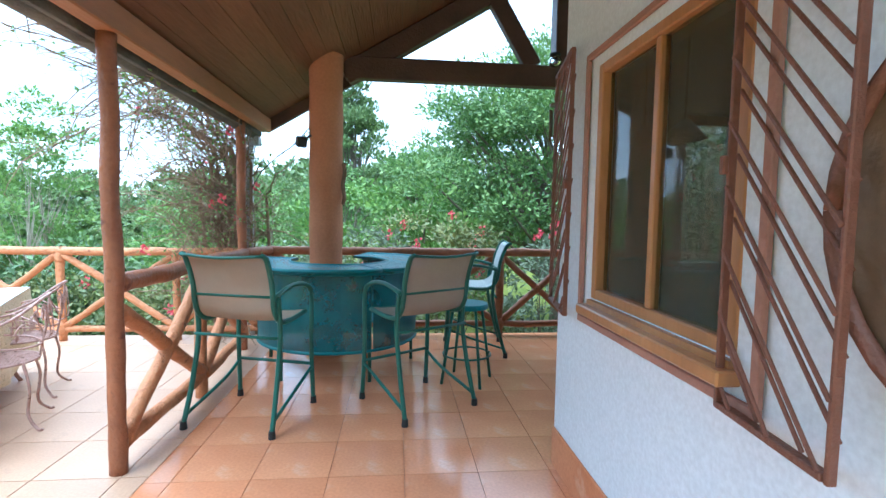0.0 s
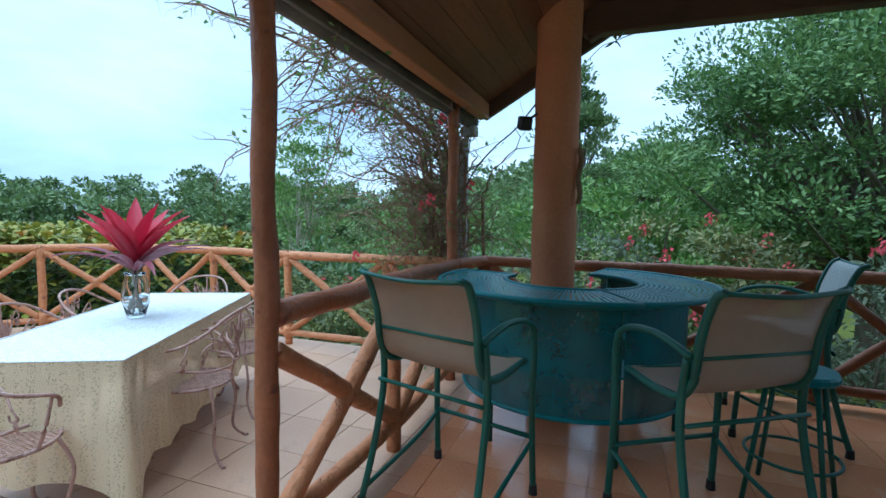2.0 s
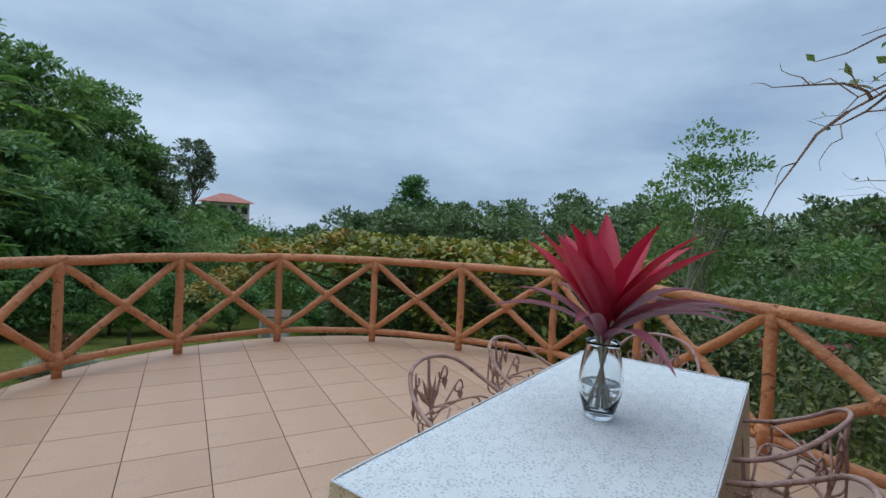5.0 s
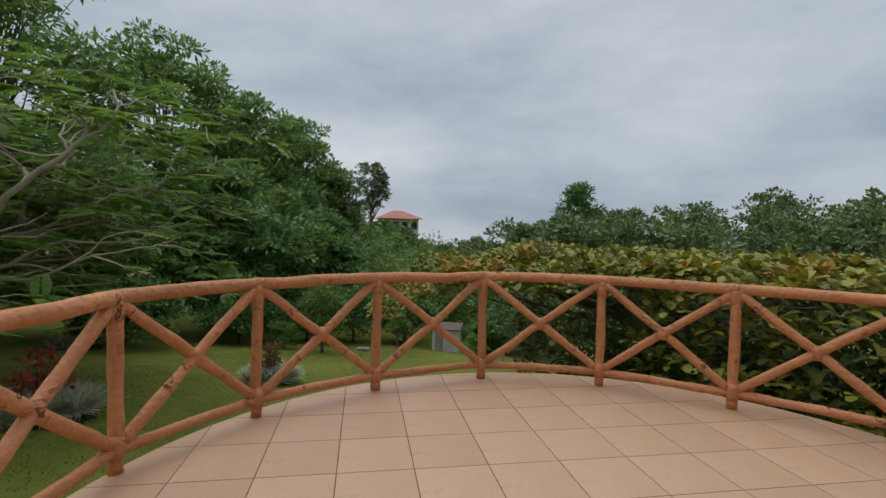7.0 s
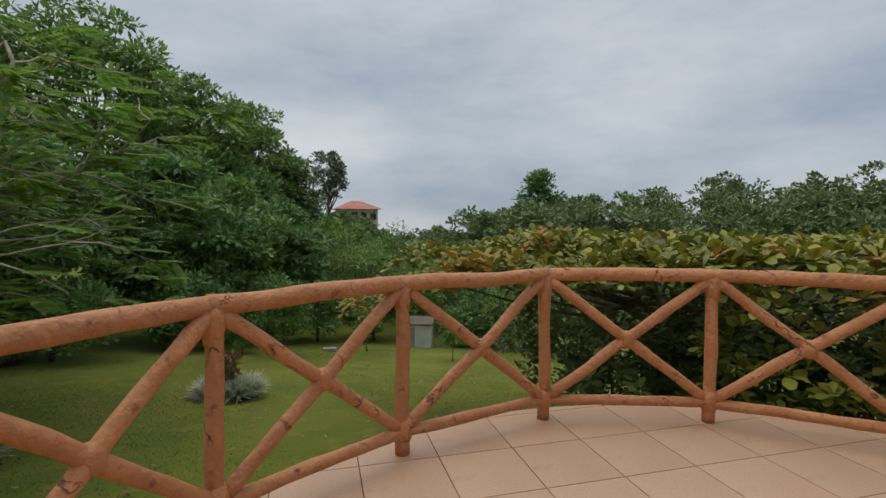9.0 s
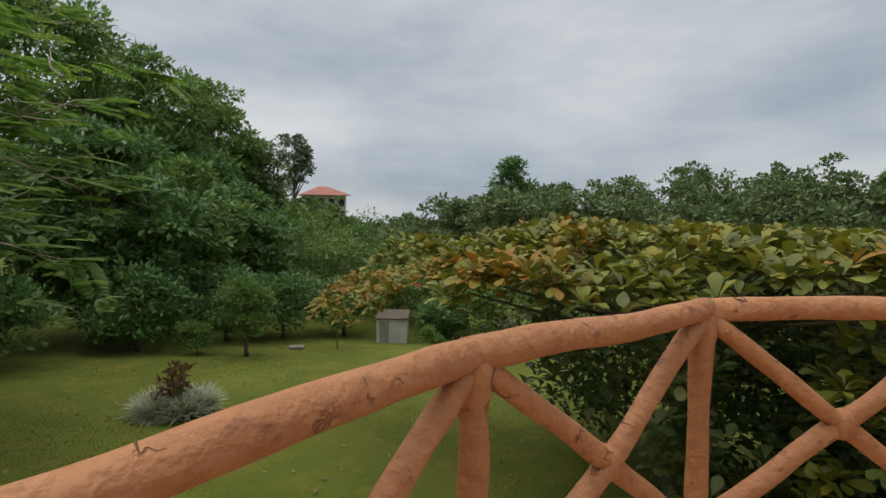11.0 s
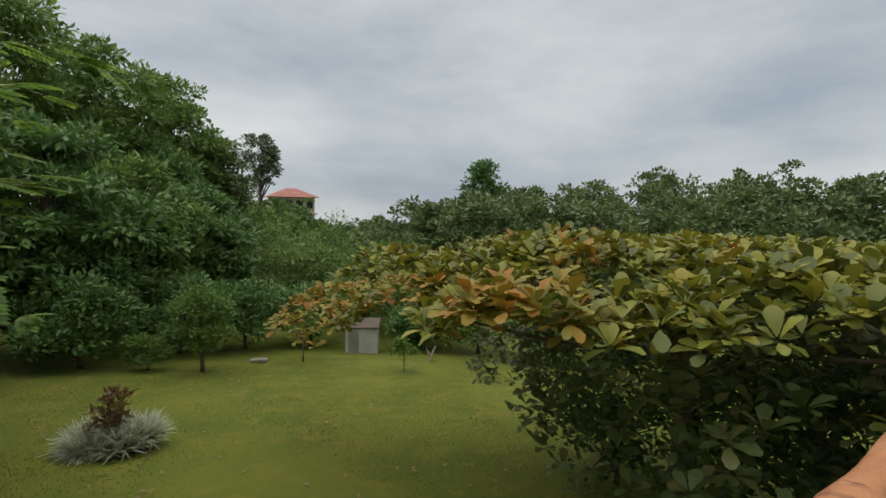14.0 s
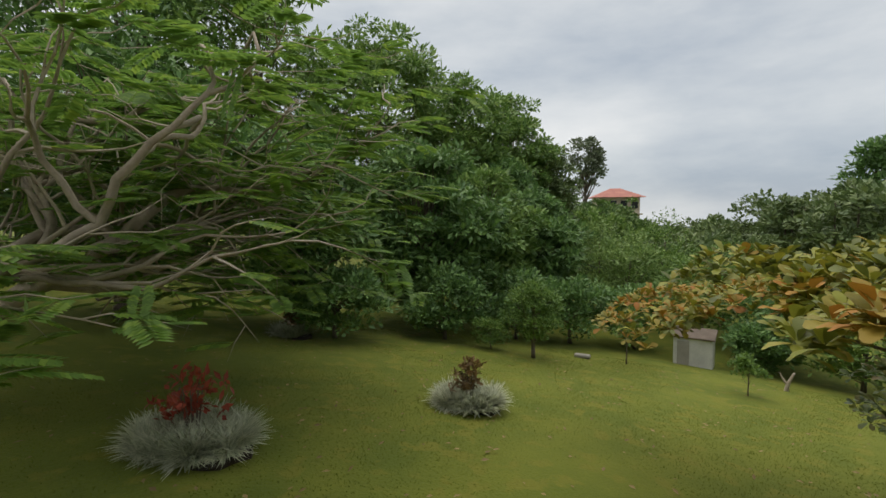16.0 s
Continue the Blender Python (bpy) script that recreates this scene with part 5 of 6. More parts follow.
# ---- bougainvillea at the porch corner ----
def flower_mesh(rng, n, r, size):
    p = rng.normal(size=(n, 3)) * r
    return leaves("flower", p, unit(rng, n), unit(rng, n) + np.array([0, 0, 0.6]), np.full(n, size), np.full(n, size * 0.8), L_PINK)


def vine():
    rng = np.random.default_rng(11)
    root = thing("bougainvillea_vine", at(-0.38, 3.03, -1.7), "bare tangled bougainvillea climbing to the eave with few pink bracts", "vine")
    twigs = Geo()
    lp, ld, fp = [], [], []

    def grow(p, d, length, r, level):
        n = max(4, int(length / 0.10))
        pts, rs = [p.copy()], [r]
        for i in range(n):
            d = (d + Vector(rng.normal(size=3) * (0.16 + 0.09 * level)) + Vector((0, 0, -0.02 * level))).normalized()
            p = p + d * length / n
            pts.append(p.copy())
            rs.append(r * (1 - 0.7 * (i + 1) / n))
            if level < 3 and rng.random() < (0.55, 0.62, 0.5)[level]:
                e = (d + Vector(rng.normal(size=3) * 0.75)).normalized()
                grow(p.copy(), e, length * rng.uniform(0.30, 0.55), r * (1 - 0.6 * i / n) * 0.55, level + 1)
            if level >= 2 and rng.random() < 0.2:
                lp.append(tuple(p))
                ld.append(tuple(d))
            if level >= 2 and rng.random() < 0.0022:
                fp.append(tuple(p))
        twigs.tube(pts, rs, 5 if level < 2 else 3, 0, False)

    # stems rise beside the post, then arch out over the terrace and along the eave
    for k in range(20):
        a, b = rng.uniform(-0.35, 0.25), rng.uniform(-0.25, 0.35)
        base = Vector((a, b, 0.0))
        top = Vector((a * 0.8 + rng.uniform(-0.35, 0.15), b * 0.5 + rng.uniform(-0.35, 0.1), rng.uniform(3.2, 4.0)))
        line = curve([base, base.lerp(top, 0.5) + Vector(rng.normal(size=3) * 0.10), top], 8)
        part("stem", Geo().tube(line, [0.030 * (1 - 0.5 * i / len(line)) for i in range(len(line))], 6, 0.1, False, k), M_VINE, root, smooth=True)
        for j in (9, 11, 12, 13, 14, 15, 16, 16):
            p = line[j]
            ang = rng.uniform(-3.1, -1.2)
            d = Vector((math.cos(ang) * 0.7, math.sin(ang) * 0.9, rng.uniform(0.15, 0.95)))
            grow(p.copy(), d.normalized(), rng.uniform(0.5, 1.25), 0.010, 1)
    for k in range(100):
        p = Vector((rng.uniform(-0.25, 0.1), rng.uniform(-2.7, -0.1), rng.uniform(3.9, 4.3)))
        grow(p, Vector((rng.uniform(-0.6, 0.0), rng.uniform(-1, 0.4), rng.uniform(-0.3, 0.3))).normalized(), rng.uniform(0.25, 0.5), 0.007, 1)
    for k in range(12):
        p = Vector((rng.uniform(-0.4, 0.1), rng.uniform(-1.7, -0.2), rng.uniform(4.2, 4.5)))
        grow(p, Vector((-0.9, rng.uniform(-0.7, 0.1), rng.uniform(-0.1, 0.35))).normalized(), rng.uniform(0.6, 1.0), 0.009, 1)
    for k in range(16):
        p = Vector((rng.uniform(-0.3, 0.0), rng.uniform(-0.8, 0.0), rng.uniform(3.6, 4.3)))
        end = Vector((rng.uniform(-0.9, -0.3), rng.uniform(-2.6, -1.2), rng.uniform(3.5, 4.5)))
        line = curve([p, p.lerp(end, 0.5) + Vector((rng.normal() * 0.12, rng.normal() * 0.12, 0.3)), end], 8)
        twigs.tube(line, [0.012 * (1 - 0.75 * i / len(line)) for i in range(len(line))], 5, 0, False)
        for j in range(5, len(line)):
            if rng.random() < 0.7:
                grow(line[j].copy(), ((end - p).normalized() + Vector(rng.normal(size=3) * 0.6)).normalized(), rng.uniform(0.2, 0.5), 0.006, 2)
    tagged(part("twig_tangle", twigs, M_VINE, root), kind="stuff")
    lp, ld = np.array(lp), np.array(ld)
    n = len(lp)
    ln = rng.uniform(0.025, 0.05, n)
    part("leaves", leaves("leaves", lp, ld + unit(rng, n), unit(rng, n) + np.array([0, 0, 1.0]), ln, ln * 0.6, L_BRIGHT), L_BRIGHT, root)
    fl = flower_mesh(rng, 10, 0.025, 0.05)
    for p in fp[:13]:
        part("flower", fl, L_PINK, root, m=Matrix.Translation(p))


vine()


def flower_bush(x, y, r, h, seed, material, flowers, label, z=None, leaf=0.09, clumps=26, per=110):
    t = tree("flowering_shrub", x, y, h, r, material, label, "shrub", seed, clumps, per, leaf, 0.30, 1.0, 0.03, None, z, 0.1, 0.1, "shrubs beyond the railing", 0.34)
    rng = np.random.default_rng(seed + 50)
    if flowers:
        d = unit(rng, flowers)
        d[:, 2] = np.abs(d[:, 2])
        p = np.stack([d[:, 0] * r, d[:, 1] * r, h * (0.62 + 0.40 * d[:, 2])], 1)
        fl = flower_mesh(rng, 16, 0.045, 0.065)
        for q in p:
            part("flower", fl, L_PINK, t, m=Matrix.Translation(q))
    return t


def house_xy(v, u):
    p = HOUSE @ Vector((v, u, 0))
    return p.x, p.y


for v, u, r, top, s, mt, fl in ((-1.6, 4.6, 1.0, 0.80, 21, L_OLIVE, 5), (-0.3, 5.0, 1.1, 1.0, 22, L_GREY, 3), (1.0, 4.6, 1.0, 1.1, 23, L_GREY, 6), (2.3, 4.9, 1.1, 1.2, 24, L_OLIVE, 5), (3.6, 4.6, 1.1, 1.3, 25, L_GREY, 5), (4.9, 4.4, 1.2, 1.5, 26, L_GREY, 3),
                             (-3.0, 5.2, 1.2, 0.35, 27, L_OLIVE, 4), (-4.6, 5.6, 1.3, 0.4, 28, L_OLIVE, 3), (0.5, 6.8, 1.5, 1.2, 29, L_OLIVE, 4), (2.2, 7.2, 1.6, 1.4, 30, L_OLIVE, 3), (-2.0, 7.5, 1.6, 0.6, 31, L_OLIVE, 4)):
    x, y = house_xy(v, u)
    zb = ground_z(x, y)
    flower_bush(x, y, r, top - zb, s, mt, fl, "leafy shrub with pink flowers beyond the log railing")

# ---- trees beyond the porch ----
tree("broadleaf_tree", 2.4, 15.5, 8.8, 5.1, L_DOME, "large spreading broadleaf tree with dense rounded crown", seed=41, clumps=170, per=480, leaf=0.125, base=0.22, trunk_r=0.28, narrow=0.15, clump_r=0.21)
tree("broadleaf_tree", -0.2, 19.5, 5.6, 3.6, L_MID, "rounded broadleaf tree on the slope beside the larger one", seed=49, clump_r=0.2, clumps=70, per=220, leaf=0.18, base=0.2, trunk_r=0.18)
tree("broadleaf_tree", 8.6, 14.5, 6.0, 4.0, L_DOME, "broadleaf tree with fresh green crown beside the porch", seed=42, clumps=90, per=420, leaf=0.11, base=0.2, trunk_r=0.2)
tree("grey_shrub_tree", 4.6, 10.6, 4.9, 2.9, L_GREY, "grey-green bushy small tree behind the flowering shrubs", seed=43, clumps=50, per=200, leaf=0.14, base=0.2, trunk_r=0.10)
tree("pine_tree", -7.0, 25.0, 11.0, 2.6, L_FAR, "tall slender pine behind the porch column", seed=44, clumps=130, per=130, leaf=0.2, base=0.12, trunk_r=0.18, narrow=0.8, weep=-0.5)
tree("pine_tree", -9.5, 30.0, 9.5, 1.8, L_FAR, "slender pine in the valley", seed=45, clumps=50, per=120, leaf=0.22, base=0.15, trunk_r=0.15, narrow=0.8, weep=-0.5)
tree("slender_tree", -13.8, 14.4, 8.3, 1.7, L_BRIGHT, "thin light-green tree with airy crown", seed=46, clumps=55, per=70, leaf=0.15, base=0.35, trunk_r=0.055, bark=M_PALEBARK, clump_r=0.3)
tree("slender_tree", -13.2, 13.0, 7.4, 1.6, L_BRIGHT, "thin light-green tree with pale forked stems", seed=47, clumps=30, per=60, leaf=0.16, base=0.45, trunk_r=0.05, bark=M_PALEBARK, clump_r=0.3)
for k, (x, y, h, r, mt) in enumerate(((-8, 14, 4.2, 2.4, L_MID), (-11, 17, 4.6, 2.6, L_DOME), (-4.5, 17, 4.8, 2.6, L_MID), (-1.5, 13, 4.2, 2.2, L_MID), (-6, 20, 5.5, 3, L_DOME), (-14, 21, 5.5, 3, L_DOME), (-18, 18, 5.2, 2.8, L_MID), (-2, 24, 6.5, 3.4, L_DOME), (-20, 26, 6.5, 3.6, L_FAR), (-13, 28, 7, 3.8, L_FAR), (4, 26, 8, 4, L_FAR), (-24, 15, 4.6, 2.8, L_DOME), (-21, 11, 4.0, 2.4, L_MID))):
    tree("garden_tree", x, y, h, r, mt, "rounded green garden tree on the slope below the terrace", seed=60 + k, clumps=40, per=150, leaf=0.17, clump_r=0.22, base=0.12, trunk_r=0.1, group="trees on the slope")


# ---- almond tree beside the terrace ----
def almond():
    rng = np.random.default_rng(5)
    x0, y0 = -12.4, 5.0
    z0 = ground_z(x0, y0)
    root = thing("almond_tree", Matrix.Translation((x0, y0, z0)), "broad flat almond tree with big yellow-green and orange leaves", "tree")
    g = Geo()
    g.tube(curve([(0, 0, 0), (0.1, 0.05, 1.0), (0.0, 0.1, 2.0), (0.1, 0, 3.2)]), [0.20 - 0.006 * i for i in range(19)], 10, 0.12)
    part("trunk", g, M_BARK, root, smooth=True)
    tips, orange, shade = [], [], []

    def edge(a):
        """Reach of the crown in a direction."""
        e = 4.4 + 0.6 * math.sin(2 * a + 0.6) + 0.5 * math.sin(5 * a)
        lobe = math.exp(-((a - math.radians(-131)) / 0.30) ** 2) * 2.2
        return e + lobe

    for k in range(3000):
        a = rng.uniform(-math.pi, math.pi)
        f = math.sqrt(rng.random())
        R = edge(a) * f
        x, y = R * math.cos(a), R * math.sin(a)
        top = 1.0 + 0.26 * noise.noise(Vector((x * 0.7, y * 0.7, 3))) + 0.12 * noise.noise(Vector((x * 2, y * 2, 7)))
        south = max(0.0, -y - 1.2) / 4.0 * (1.0 if x < -1.5 else 0.5)
        z = top + 0.025 * (0.78 * x - 0.62 * y) - 0.7 * max(0, f - 0.80) ** 1.2 * 1.7 - south * (1.35 if x < -1.5 else 0.66) - z0 - abs(rng.normal()) * 0.10
        (orange if noise.noise(Vector((x * 0.8, y * 0.8, 12))) + south * 0.55 + rng.normal() * 0.22 > 0.37 else tips).append((x, y, z))
    # inner and lower leaves, which get the copy coloured as if shaded
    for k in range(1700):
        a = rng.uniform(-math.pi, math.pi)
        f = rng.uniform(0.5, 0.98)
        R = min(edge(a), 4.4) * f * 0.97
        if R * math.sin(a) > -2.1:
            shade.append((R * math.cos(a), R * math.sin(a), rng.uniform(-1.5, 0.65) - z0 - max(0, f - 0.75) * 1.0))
    for k in range(380):  # the side towards the terrace hangs low
        a = radians(rng.uniform(-18, 75))
        R = edge(a) * rng.uniform(0.86, 1.0)
        tips.append((R * math.cos(a), R * math.sin(a), rng.uniform(-0.9, 0.8) - z0))
    for k in range(26):
        a = k * 2 * math.pi / 26 + rng.normal() * 0.1
        R = edge(a) * rng.uniform(0.55, 0.9)
        zz = rng.uniform(0.3, 0.9) - z0
        lim = Geo().tube(curve([(0.05, 0, 1.6 + 0.06 * k), (R * 0.4 * math.cos(a), R * 0.4 * math.sin(a), zz - 0.5), (R * math.cos(a), R * math.sin(a), zz)]), [0.055 - 0.0036 * i for i in range(13)], 6, 0.1, False)
        part("limb", lim, M_BARK, root, smooth=True)

    def rosettes(points, per, size, material, name):
        c = np.repeat(np.array(points), per, axis=0)
        n = len(c)
        az = np.tile(np.arange(per) * 2.399, len(points)) + np.repeat(rng.uniform(0, 6.28, len(points)), per)
        el = rng.uniform(-0.45, 1.15, n)
        al = np.stack([np.cos(az) * np.cos(el), np.sin(az) * np.cos(el), np.sin(el)], 1)
        fc = np.stack([-np.cos(az) * np.sin(el), -np.sin(az) * np.sin(el), np.cos(el)], 1) + rng.normal(size=(n, 3)) * 0.2
        ln = size * rng.uniform(0.65, 1.25, n)
        return leaves(name, c + al * 0.02, al, fc, ln, ln * rng.uniform(0.5, 0.62, n), material, "broad")

    part("crown", rosettes(tips, 8, 0.158, L_TERM, "crown"), L_TERM, root)
    part("outer_crown", rosettes(orange, 8, 0.158, L_TERMO, "outer_crown"), L_TERMO, root)
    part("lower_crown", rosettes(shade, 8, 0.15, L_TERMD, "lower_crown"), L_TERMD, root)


almond()
# shrubs filling the space below the crown; its shade is in their leaf colour
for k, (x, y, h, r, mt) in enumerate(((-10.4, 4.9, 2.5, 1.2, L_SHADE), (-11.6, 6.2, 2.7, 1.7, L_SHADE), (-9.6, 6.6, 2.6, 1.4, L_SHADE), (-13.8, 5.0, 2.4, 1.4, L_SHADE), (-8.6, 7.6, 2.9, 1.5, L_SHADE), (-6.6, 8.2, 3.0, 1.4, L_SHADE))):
    tree("dark_shrub", x, y, h, r, mt, "green shrub under the almond tree, leaf colour darkened for the canopy shade", "shrub", seed=90 + k, clumps=34, per=130, leaf=0.12, base=0.06, trunk_r=0.04, group="shrubs under the almond tree", clump_r=0.36)


# ---- flame tree on the lawn ----
def flame_tree():
    rng = np.random.default_rng(8)
    x0, y0 = -8.6, -8.6
    z0 = ground_z(x0, y0)
    root = thing("flame_tree", Matrix.Translation((x0, y0, z0)), "wide flame tree with feathery leaves and hanging pods over the lawn", "tree")
    g, tw = Geo(), Geo()
    g.tube(curve([(0, 0, 0), (0.05, 0.1, 1.0), (0.0, 0.15, 2.0)]), [0.22 - 0.006 * i for i in range(13)], 10, 0.12)
    fr, fd, pods = [], [], []

    def grow(p, d, length, r, level):
        if y0 + p.y > -2.6 or p.z < 0.95:
            return
        n = max(4, int(length / 0.28))
        pts, rs = [p.copy()], [r]
        for i in range(n):
            d = (d + Vector(rng.normal(size=3) * (0.24 if level else 0.20)) + Vector((0, 0, 0.015 if level < 2 else -0.03))).normalized()
            if level and (p.z < 1.05 or y0 + p.y > -2.6 or math.hypot(x0 + p.x + 6.7, y0 + p.y - 0.7) < 5.2):
                break
            if p.z < 1.7 and level == 0:
                d = Vector((d.x, d.y, abs(d.z) * 0.6 + 0.12)).normalized()
            if p.z > 5.2:
                d = Vector((d.x, d.y, -abs(d.z) * 0.3)).normalized()
            p = p + d * length / n
            pts.append(p.copy())
            rs.append(r * (1 - 0.6 * (i + 1) / n))
            if level < 3 and i > 0 and rng.random() < (0.50, 0.42, 0.25)[level]:
                e = d + Vector((rng.normal() * 0.8, rng.normal() * 0.8, rng.normal() * 0.13 + 0.03))
                grow(p.copy(), e.normalized(), length * rng.uniform(0.42, 0.65), r * (1 - 0.6 * i / n) * 0.6, level + 1)
            if level >= 2 and rng.random() < 0.85 and p.z > 0.95 and y0 + p.y < -2.6 and math.hypot(x0 + p.x + 6.7, y0 + p.y - 0.7) > 5.2:
                for q in range(4 if level == 2 else 6):
                    fr.append(tuple(p))
                    fd.append((d.x + rng.normal() * 0.8, d.y + rng.normal() * 0.8, rng.normal() * 0.10))
            if level >= 2 and rng.random() < 0.03:
                pods.append(p.copy())
        rs = [r * (1 - 0.88 * i / (len(pts) - 1)) for i in range(len(pts))] if len(pts) > 1 else rs
        if len(pts) < 3:
            return
        (g if level < 2 else tw).tube(pts, rs, 7 if level < 2 else 4, 0.06 if level < 2 else 0, False)

    # a leaning limb that forks low over the lawn
    g.tube(curve([(0, 0.1, 0.9), (-0.85, 0.67, 1.4), (-1.76, 1.02, 2.09), (-2.48, 1.24, 2.47)]), [0.17 - 0.003 * i for i in range(19)], 9, 0.1)
    g.tube(curve([(-2.46, 1.23, 2.46), (-3.11, 1.68, 3.2), (-3.9, 1.7, 3.35), (-5.2, 2.2, 3.3)]), [0.11 - 0.004 * i for i in range(19)], 8, 0.1)
    g.tube(curve([(-2.46, 1.23, 2.46), (-2.2, 1.0, 3.0), (-1.95, 0.75, 3.5), (-2.3, 0.6, 4.4)]), [0.10 - 0.004 * i for i in range(19)], 8, 0.1)
    for q, a, el, ln in (((-3.9, 1.7, 3.35), 165, 0.05, 3.6), ((-3.5, 1.68, 3.3), 110, 0.0, 3.2), ((-4.6, 1.95, 3.33), 140, -0.12, 3.4), ((-2.48, 1.24, 2.47), 120, -0.1, 3.6), ((-2.2, 1.1, 2.3), 85, -0.12, 2.6), ((-2.3, 0.6, 4.4), 150, 0.1, 3.0)):
        grow(Vector(q), Vector((math.cos(radians(a)) * math.cos(el), math.sin(radians(a)) * math.cos(el), math.sin(el))), ln, 0.06, 1)
    for k, a in enumerate((110, 134, 158, 180, 230, 20)):
        el = (0.26, 0.50, 0.44, 0.35)[k % 4]
        grow(Vector((0, 0.12, 1.75)), Vector((math.cos(radians(a)) * math.cos(el), math.sin(radians(a)) * math.cos(el), math.sin(el))), 7.2 if k < 4 else 5.0, 0.11, 0)
    part("trunk", g, M_BRANCH, root, smooth=True)
    tagged(part("twig_tangle", tw, M_PALEBARK, root), kind="stuff")
    fr, fd = np.array(fr), np.array(fd)
    if len(fr) > 2700:
        pick = rng.choice(len(fr), 2700, replace=False)
        fr, fd = fr[pick], fd[pick]
    fd /= np.linalg.norm(fd, axis=1, keepdims=True)
    # every frond: paired leaflets along a drooping rib
    n, K = len(fr), 10
    side = np.cross(fd, np.array([0, 0, 1.0]))
    side /= np.maximum(np.linalg.norm(side, axis=1, keepdims=True), 1e-6)
    up = np.cross(side, fd)
    L = rng.uniform(0.34, 0.60, n)[:, None]
    P, A, F, ln = [], [], [], []
    for k in range(K):
        t = (k + 0.6) / K
        b = fr + fd * L * t - np.array([0, 0, 1.0]) * L * 0.14 * t * t
        for s in (-1, 1):
            P.append(b)
            A.append(side * s + fd * 0.45 - np.array([0, 0, 0.18]))
            F.append(up)
            ln.append((L * 0.42 * (1 - 0.55 * abs(t - 0.45)))[:, 0])
    me = leaves("crown", np.concatenate(P), np.concatenate(A), np.concatenate(F), np.concatenate(ln), np.concatenate(ln) * 0.48, L_DELON)
    part("crown", me, L_DELON, root)
    for p in pods[:40]:
        part("pod", Geo().add([p, p + Vector((0.018, 0, -0.12)), p + Vector((0.0, 0.01, -0.30)), p + Vector((-0.018, 0, -0.12)), p + Vector((0, 0.008, -0.12))], [(0, 1, 4), (1, 2, 4), (2, 3, 4), (3, 0, 4)]), L_BRIGHT, root)


flame_tree()

# ---- wood along the lawn ----
for k, (x, y, h, r, mt, lf) in enumerate(((-36.5, -19.8, 18.6, 7.0, L_WOOD, 0.34), (-45.3, -17.2, 17.2, 6.0, L_WOOD, 0.36), (-52.0, -15.5, 16.4, 5.2, L_WOOD, 0.36), (-30.3, -26.0, 23.0, 8.0, L_WOOD, 0.36),
                                          (-24.0, -31.0, 24.0, 8.0, L_DARK, 0.36), (-10.0, -30.0, 13.0, 6.5, L_DARK, 0.34), (-26.5, -10.5, 8.6, 3.9, L_DARK, 0.24), (-31.0, -9.8, 8.8, 3.8, L_WOOD, 0.26), (-35.5, -8.0, 7.2, 3.4, L_DARK, 0.26),
                                          (-20.5, -12.8, 8.0, 3.6, L_DARK, 0.22), (-15.5, -15.5, 9.0, 4.2, L_DARK, 0.22), (-3.0, -24.0, 9.5, 5.0, L_DARK, 0.26), (-43.0, -13.0, 9.5, 4.2, L_DARK, 0.3), (-56.0, -13.0, 12.0, 4.5, L_FAR, 0.34))):
    tree("wood_tree", x, y, h, r, mt, "tall dense dark green tree at the edge of the lawn", seed=120 + k, clumps=150, per=135, slim=0.8, leaf=lf * 1.4, base=0.10, trunk_r=0.22, group="trees at the lawn edge", weep=0.35, narrow=0.25, clump_r=0.2)
for k, (x, y, h, r, mt) in enumerate(((-36.0, -2.5, 4.6, 2.6, L_BRIGHT), (-39.0, -4.5, 5.8, 2.8, L_BRIGHT), (-34.0, 1.0, 4.0, 2.4, L_MID), (-38.0, 2.5, 4.6, 2.8, L_MID), (-32.0, 4.0, 3.8, 2.4, L_DARK), (-43.0, -1.0, 6.0, 3.2, L_MID), (-30.5, -1.5, 3.2, 1.8, L_DARK), (-29.6, 3.4, 1.9, 1.3, L_DARK), (-29.0, 6.5, 3.4, 2.2, L_MID), (-26.5, 9.0, 3.6, 2.3, L_DARK), (-27.5, -6.3, 3.0, 1.9, L_DARK), (-24.0, -8.2, 2.8, 1.8, L_DARK), (-29.0, -4.2, 3.0, 1.8, L_DARK), (-20.0, -10.6, 2.4, 1.8, L_DARK))):
    tree("wood_shrub", x, y, h, r, mt, "dense green shrub at the edge of the lawn", "shrub", seed=150 + k, clumps=44, per=130, leaf=0.2, base=0.08, trunk_r=0.08, group="shrubs at the lawn edge", clump_r=0.34)
tree("round_tree", -23.5, -4.3, 2.85, 1.05, L_MID, "small rounded dark green tree on the lawn", seed=171, clumps=60, per=160, leaf=0.10, base=0.2, trunk_r=0.07, narrow=0.4, clump_r=0.32)
tree("round_bush", -23.6, -6.0, 1.1, 0.8, L_MID, "low rounded green bush on the lawn", "bush", seed=172, clumps=24, per=110, leaf=0.10, base=0.15, trunk_r=0.03, clump_r=0.36)
tree("sapling", -23.7, 2.4, 1.35, 0.5, L_MID, "thin sapling on the lawn", seed=173, clumps=14, per=70, leaf=0.12, base=0.35, trunk_r=0.02, clump_r=0.36)
tree("sapling", -25.9, -1.35, 2.2, 0.6, L_MID, "thin sapling near the shed", seed=174, clumps=16, per=70, leaf=0.13, base=0.35, trunk_r=0.025, clump_r=0.36)


